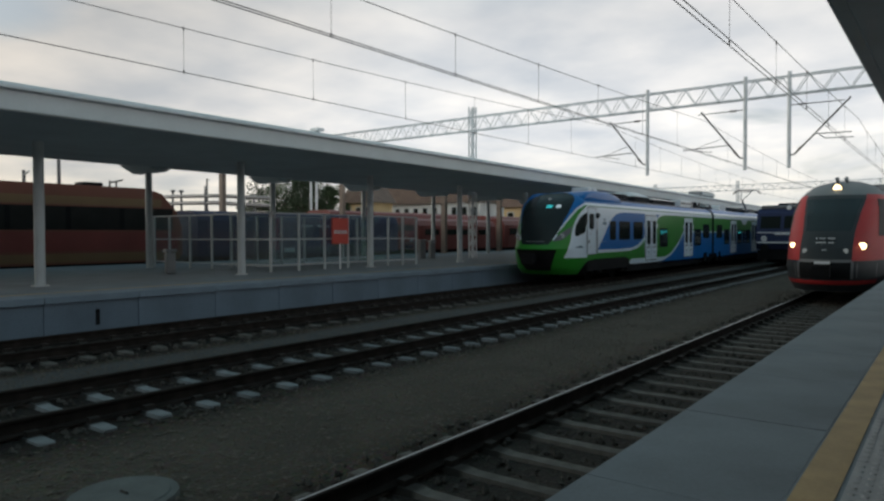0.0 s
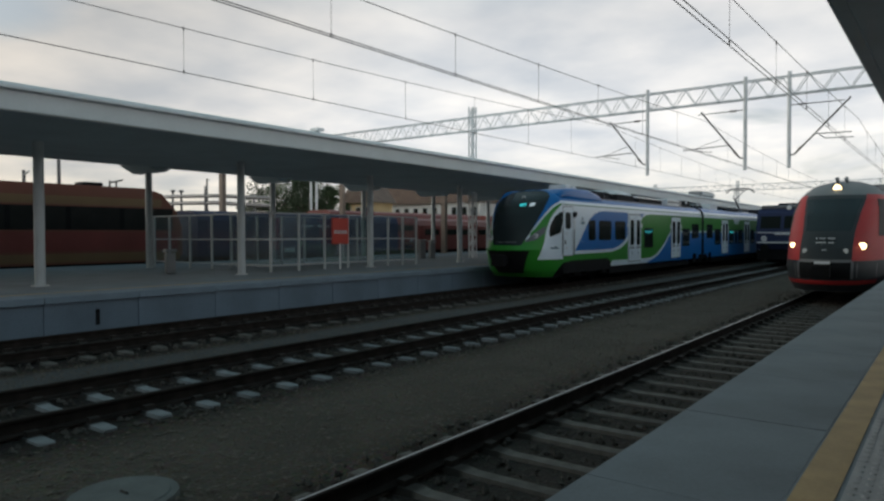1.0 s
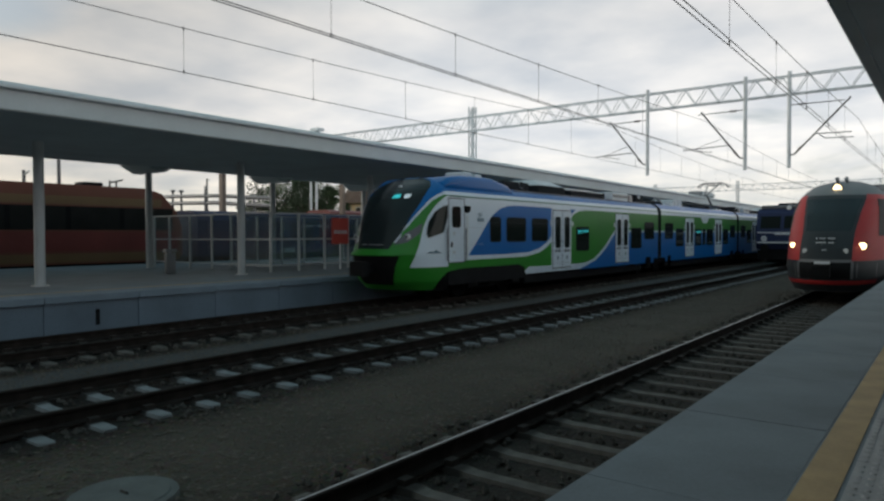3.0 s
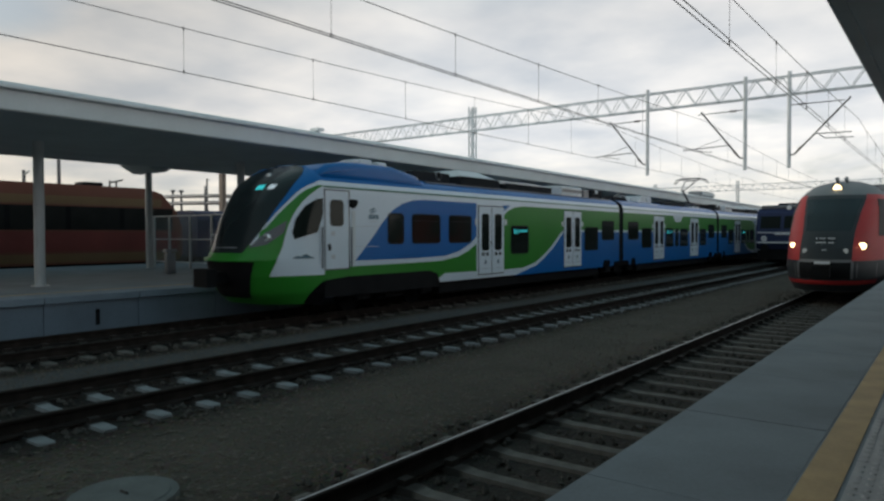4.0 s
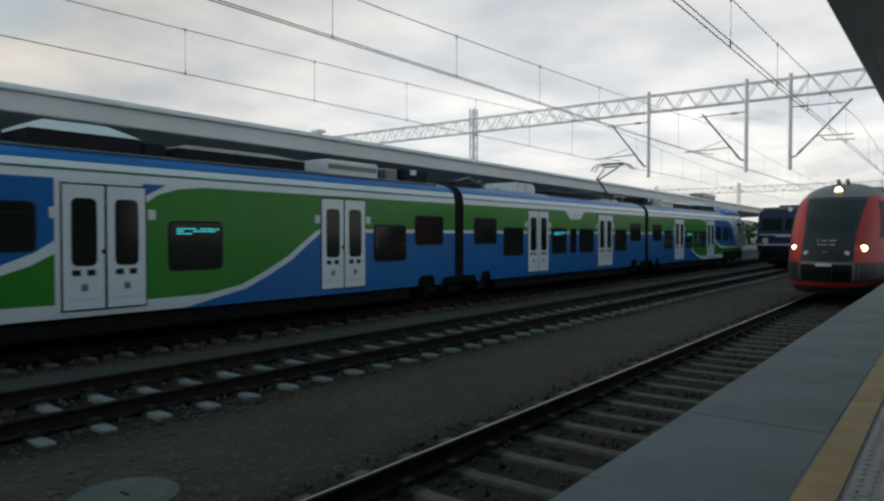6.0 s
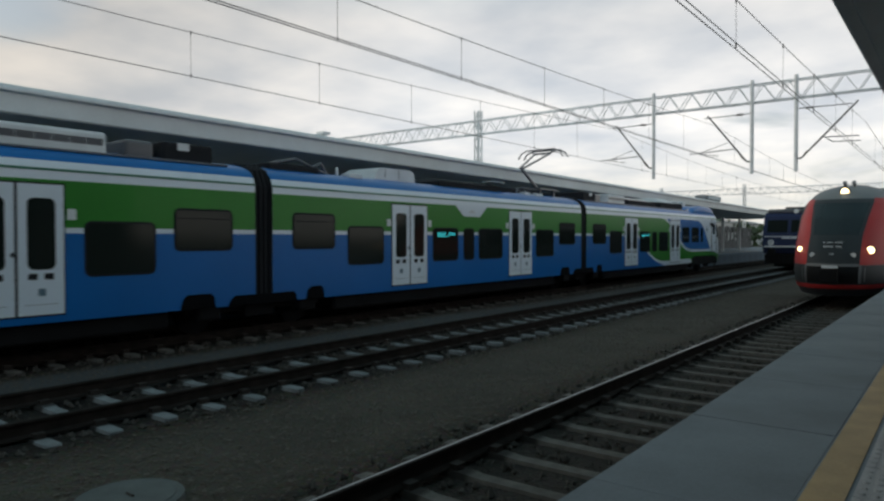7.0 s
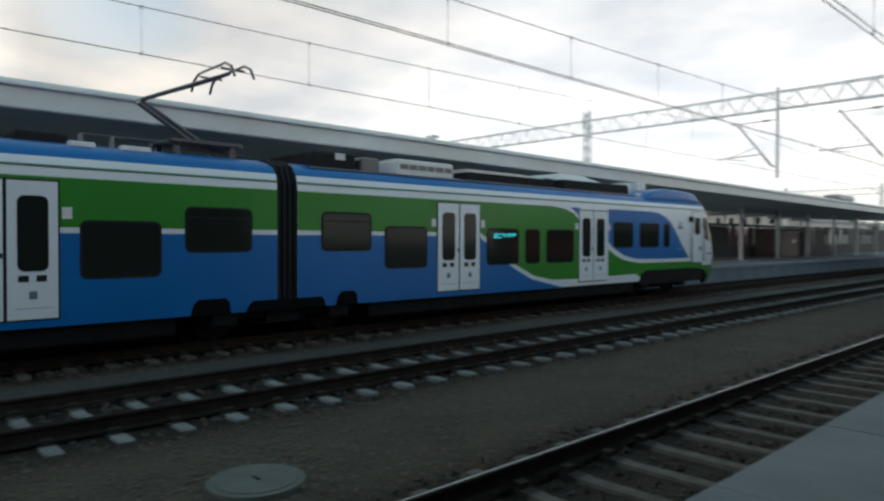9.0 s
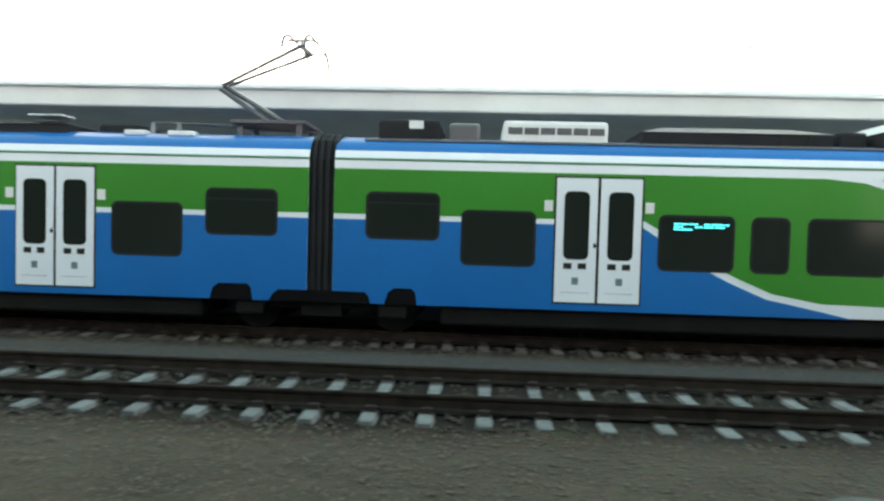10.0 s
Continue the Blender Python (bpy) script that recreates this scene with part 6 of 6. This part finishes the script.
def build_town():
    gable_house("house", "ochre plastered house with a brown hipped roof", -71.2, -65.3, 70, 4.0, 6.8, 9.0, M["plaster"], 2, 3)
    gable_house("house", "long grey apartment building with small windows", -74.0, -54.0, 80, 8, 6.9, 9.7, M["plasterp"], 2, 11, 0.93)
    gable_house("house", "ochre house end beyond the tracks", -45.0, -41.0, 72, 8, 5.6, 7.2, M["plaster"], 1, 2)
    gable_house("house", "grey town house far along the line", -58, -44, 120, 10, 7.0, 9.0, M["plasterw"], 2, 6)
    for k, (x, y, h, sp) in enumerate(((-72.5, 62, 10.6, 5.4), (-67.5, 60, 10.2, 4.0), (-64, 61, 8.6, 2.6), (-76, 66, 7.5, 3.5), (-62, 100, 9, 4.5), (-77.0, 61, 9.8, 4.2))):
        build_tree(x, y, GROUND, h, sp, k + 1)
    w = thing("warehouse", "long pale railway warehouse with a row of dark windows", "warehouse", at=(-50, 135, GROUND))
    part("wall", boxes((-12, 0, 0, 95, 0, 6.2)), M["plasterp"], w)
    part("roof", extrude_outline([(-12.5, 6.2), (0.5, 6.2), (-3, 7.2), (-9, 7.2)], "y", -0.5, 95.5), M["grey"], w, "low grey roof")
    for k in range(15):
        part("window", boxes((-0.05, 0.05, 2.5 + 6.2 * k, 5.7 + 6.2 * k, 3.6, 5.2)), M["glass"], w)
    p = thing("pipe_bridge", "two insulated pipes carried on steel trestles", "pipes", at=(0, 45, GROUND))
    for z in (6.9, 6.1):
        part("pipe", tubes([((-82, 0, z), (-66, 0, z - 0.35)), ((-66, 0, z - 0.35), (-56, 0, z - 1.0))], 0.22, 10), M["dgrey"], p)
    for x, h in ((-75.2, 7.6), (-73.4, 7.5), (-59.6, 6.4)):
        part("trestle", tubes([((x, 0.35, 0), (x, 0.35, h)), ((x - 0.35, 0.35, h - 0.15), (x + 0.35, 0.35, h - 0.15))], 0.13), M["dgrey"], p)
    for x, y, h in ((-68.4, 45.5, 8.6), (-39.5, 17.0, 7.0), (-41.5, 16.0, 5.8), (-44.7, 40.0, 7.1), (-44.0, 40.0, 6.9), (-66.5, 44.0, 7.6)):
        l = thing("yard_mast", "slender grey yard mast", "mast", "yard masts", at=(x, y, GROUND))
        part("shaft", tube(bmesh.new(), (0, 0, 0), (0, 0, h), 0.13, 0.09, 8), M["galv" if y == 40.0 else "dgrey"], l)
        part("bracket", tubes([((0, 0, h - 0.3), (0.7, 0, h - 0.1))], 0.05), M["galv"], l)


def build_far_woods():
    rng = np.random.default_rng(9)
    k = 5200
    a = rng.uniform(-0.35, 2.2, k); r = rng.uniform(190, 260, k)
    prof = 4.0 + 2.2 * np.sin(a * 9) + 1.5 * np.sin(a * 23 + 1)
    z = rng.random(k) * np.maximum(prof, 1.5)
    x, y = -np.sin(a) * r, np.cos(a) * r
    s = rng.uniform(0.5, 1.3, k)
    base = np.array([(1, 0, 0), (-1, 0, 0), (0, 1, 0), (0, -1, 0), (0, 0, 1), (0, 0, -1)], float)
    tri = np.array([(0, 2, 4), (2, 1, 4), (1, 3, 4), (3, 0, 4), (2, 0, 5), (1, 2, 5), (3, 1, 5), (0, 3, 5)])
    v = base[None] * s[:, None, None] * rng.uniform(0.6, 1.4, (k, 6, 1)) + np.stack([x, y, z], -1)[:, None]
    me = bpy.data.meshes.new("far_woods")
    me.from_pydata(v.reshape(-1, 3).tolist(), [], (tri[None] + 6 * np.arange(k)[:, None, None]).reshape(-1, 3).tolist())
    me.materials.append(M["leaf"])
    tagged(new("far_woods", me), "dark distant tree line along the horizon", "woods", kind="stuff")


build_stairwell()
build_far_fence()
build_platform_things()
build_orange_railcar()
wagon = build_parked("freight_wagon", "dark blue wagon with pale lettering, parked beyond the platform", -31.1, 18.9, 34.5, 3.15, M["navy"])
for a, b in ((6.85, 7.75), (8.1, 8.45), (8.55, 9.05)):
    part("lettering_bar", boxes((1.455, 1.47, a, b, 2.36, 2.48)), M["lgrey"], wagon, "row of pale lettering")
for k in range(4):
    part("lettering_bar", boxes((1.455, 1.47, 5.65 + 0.19 * k, 5.8 + 0.19 * k, 0.95, 1.2)), M["lgrey"], wagon, "row of pale lettering")
build_parked("diesel_locomotive", "maroon diesel locomotive parked beyond the platform", -31.1, 36.0, 46.5, 3.05, M["brick"], True, True)
build_parked("railway_coach", "maroon coach parked beyond the platform", -31.1, 47.3, 66.0, 3.2, M["brick"], True)
build_parked("railway_coach", "maroon coach parked beyond the platform", -31.1, 67.0, 86.0, 3.2, M["brick"], True)
build_parked("freight_wagon", "oxide red wagon on the outer siding", -36.5, 33.0, 52.0, 3.7, M["brick"])
build_parked("freight_wagon", "oxide red wagon on the outer siding", -36.5, 53.0, 72.0, 3.7, M["brick"])
build_blue_loco()
build_town()
build_far_woods()


def motions():
    S = 1.08
    rows = ((0.0, 46.05), (0.5, 45.2), (1.0, 44.13), (1.5, 42.75), (2.0, 41.17), (2.5, 39.43), (2.7, 38.69), (3.8, 34.03), (4.0, 33.08), (4.5, 30.59), (5.0, 27.87), (5.5, 24.95), (5.7, 23.72),
            (7.0, 15.23), (7.5, 11.57), (8.0, 7.70), (8.5, 3.66), (9.0, -0.70), (9.4, -4.33), (10.0, -9.82))
    walk(green_train, [(t, pose(TRAIN_X, y * S, 0)) for t, y in rows])
    times, places = [t for t, y in rows], [y * S for t, y in rows]
    for wheel, y in WHEELS:
        turns = []
        for k in range(301):
            t = k / FPS
            rolled = places[0] - float(np.interp(t, times, places))
            turns.append((t, pose(0, y, 0.42, math.degrees(rolled / 0.42) % 360)))
        walk(wheel, turns)


motions()
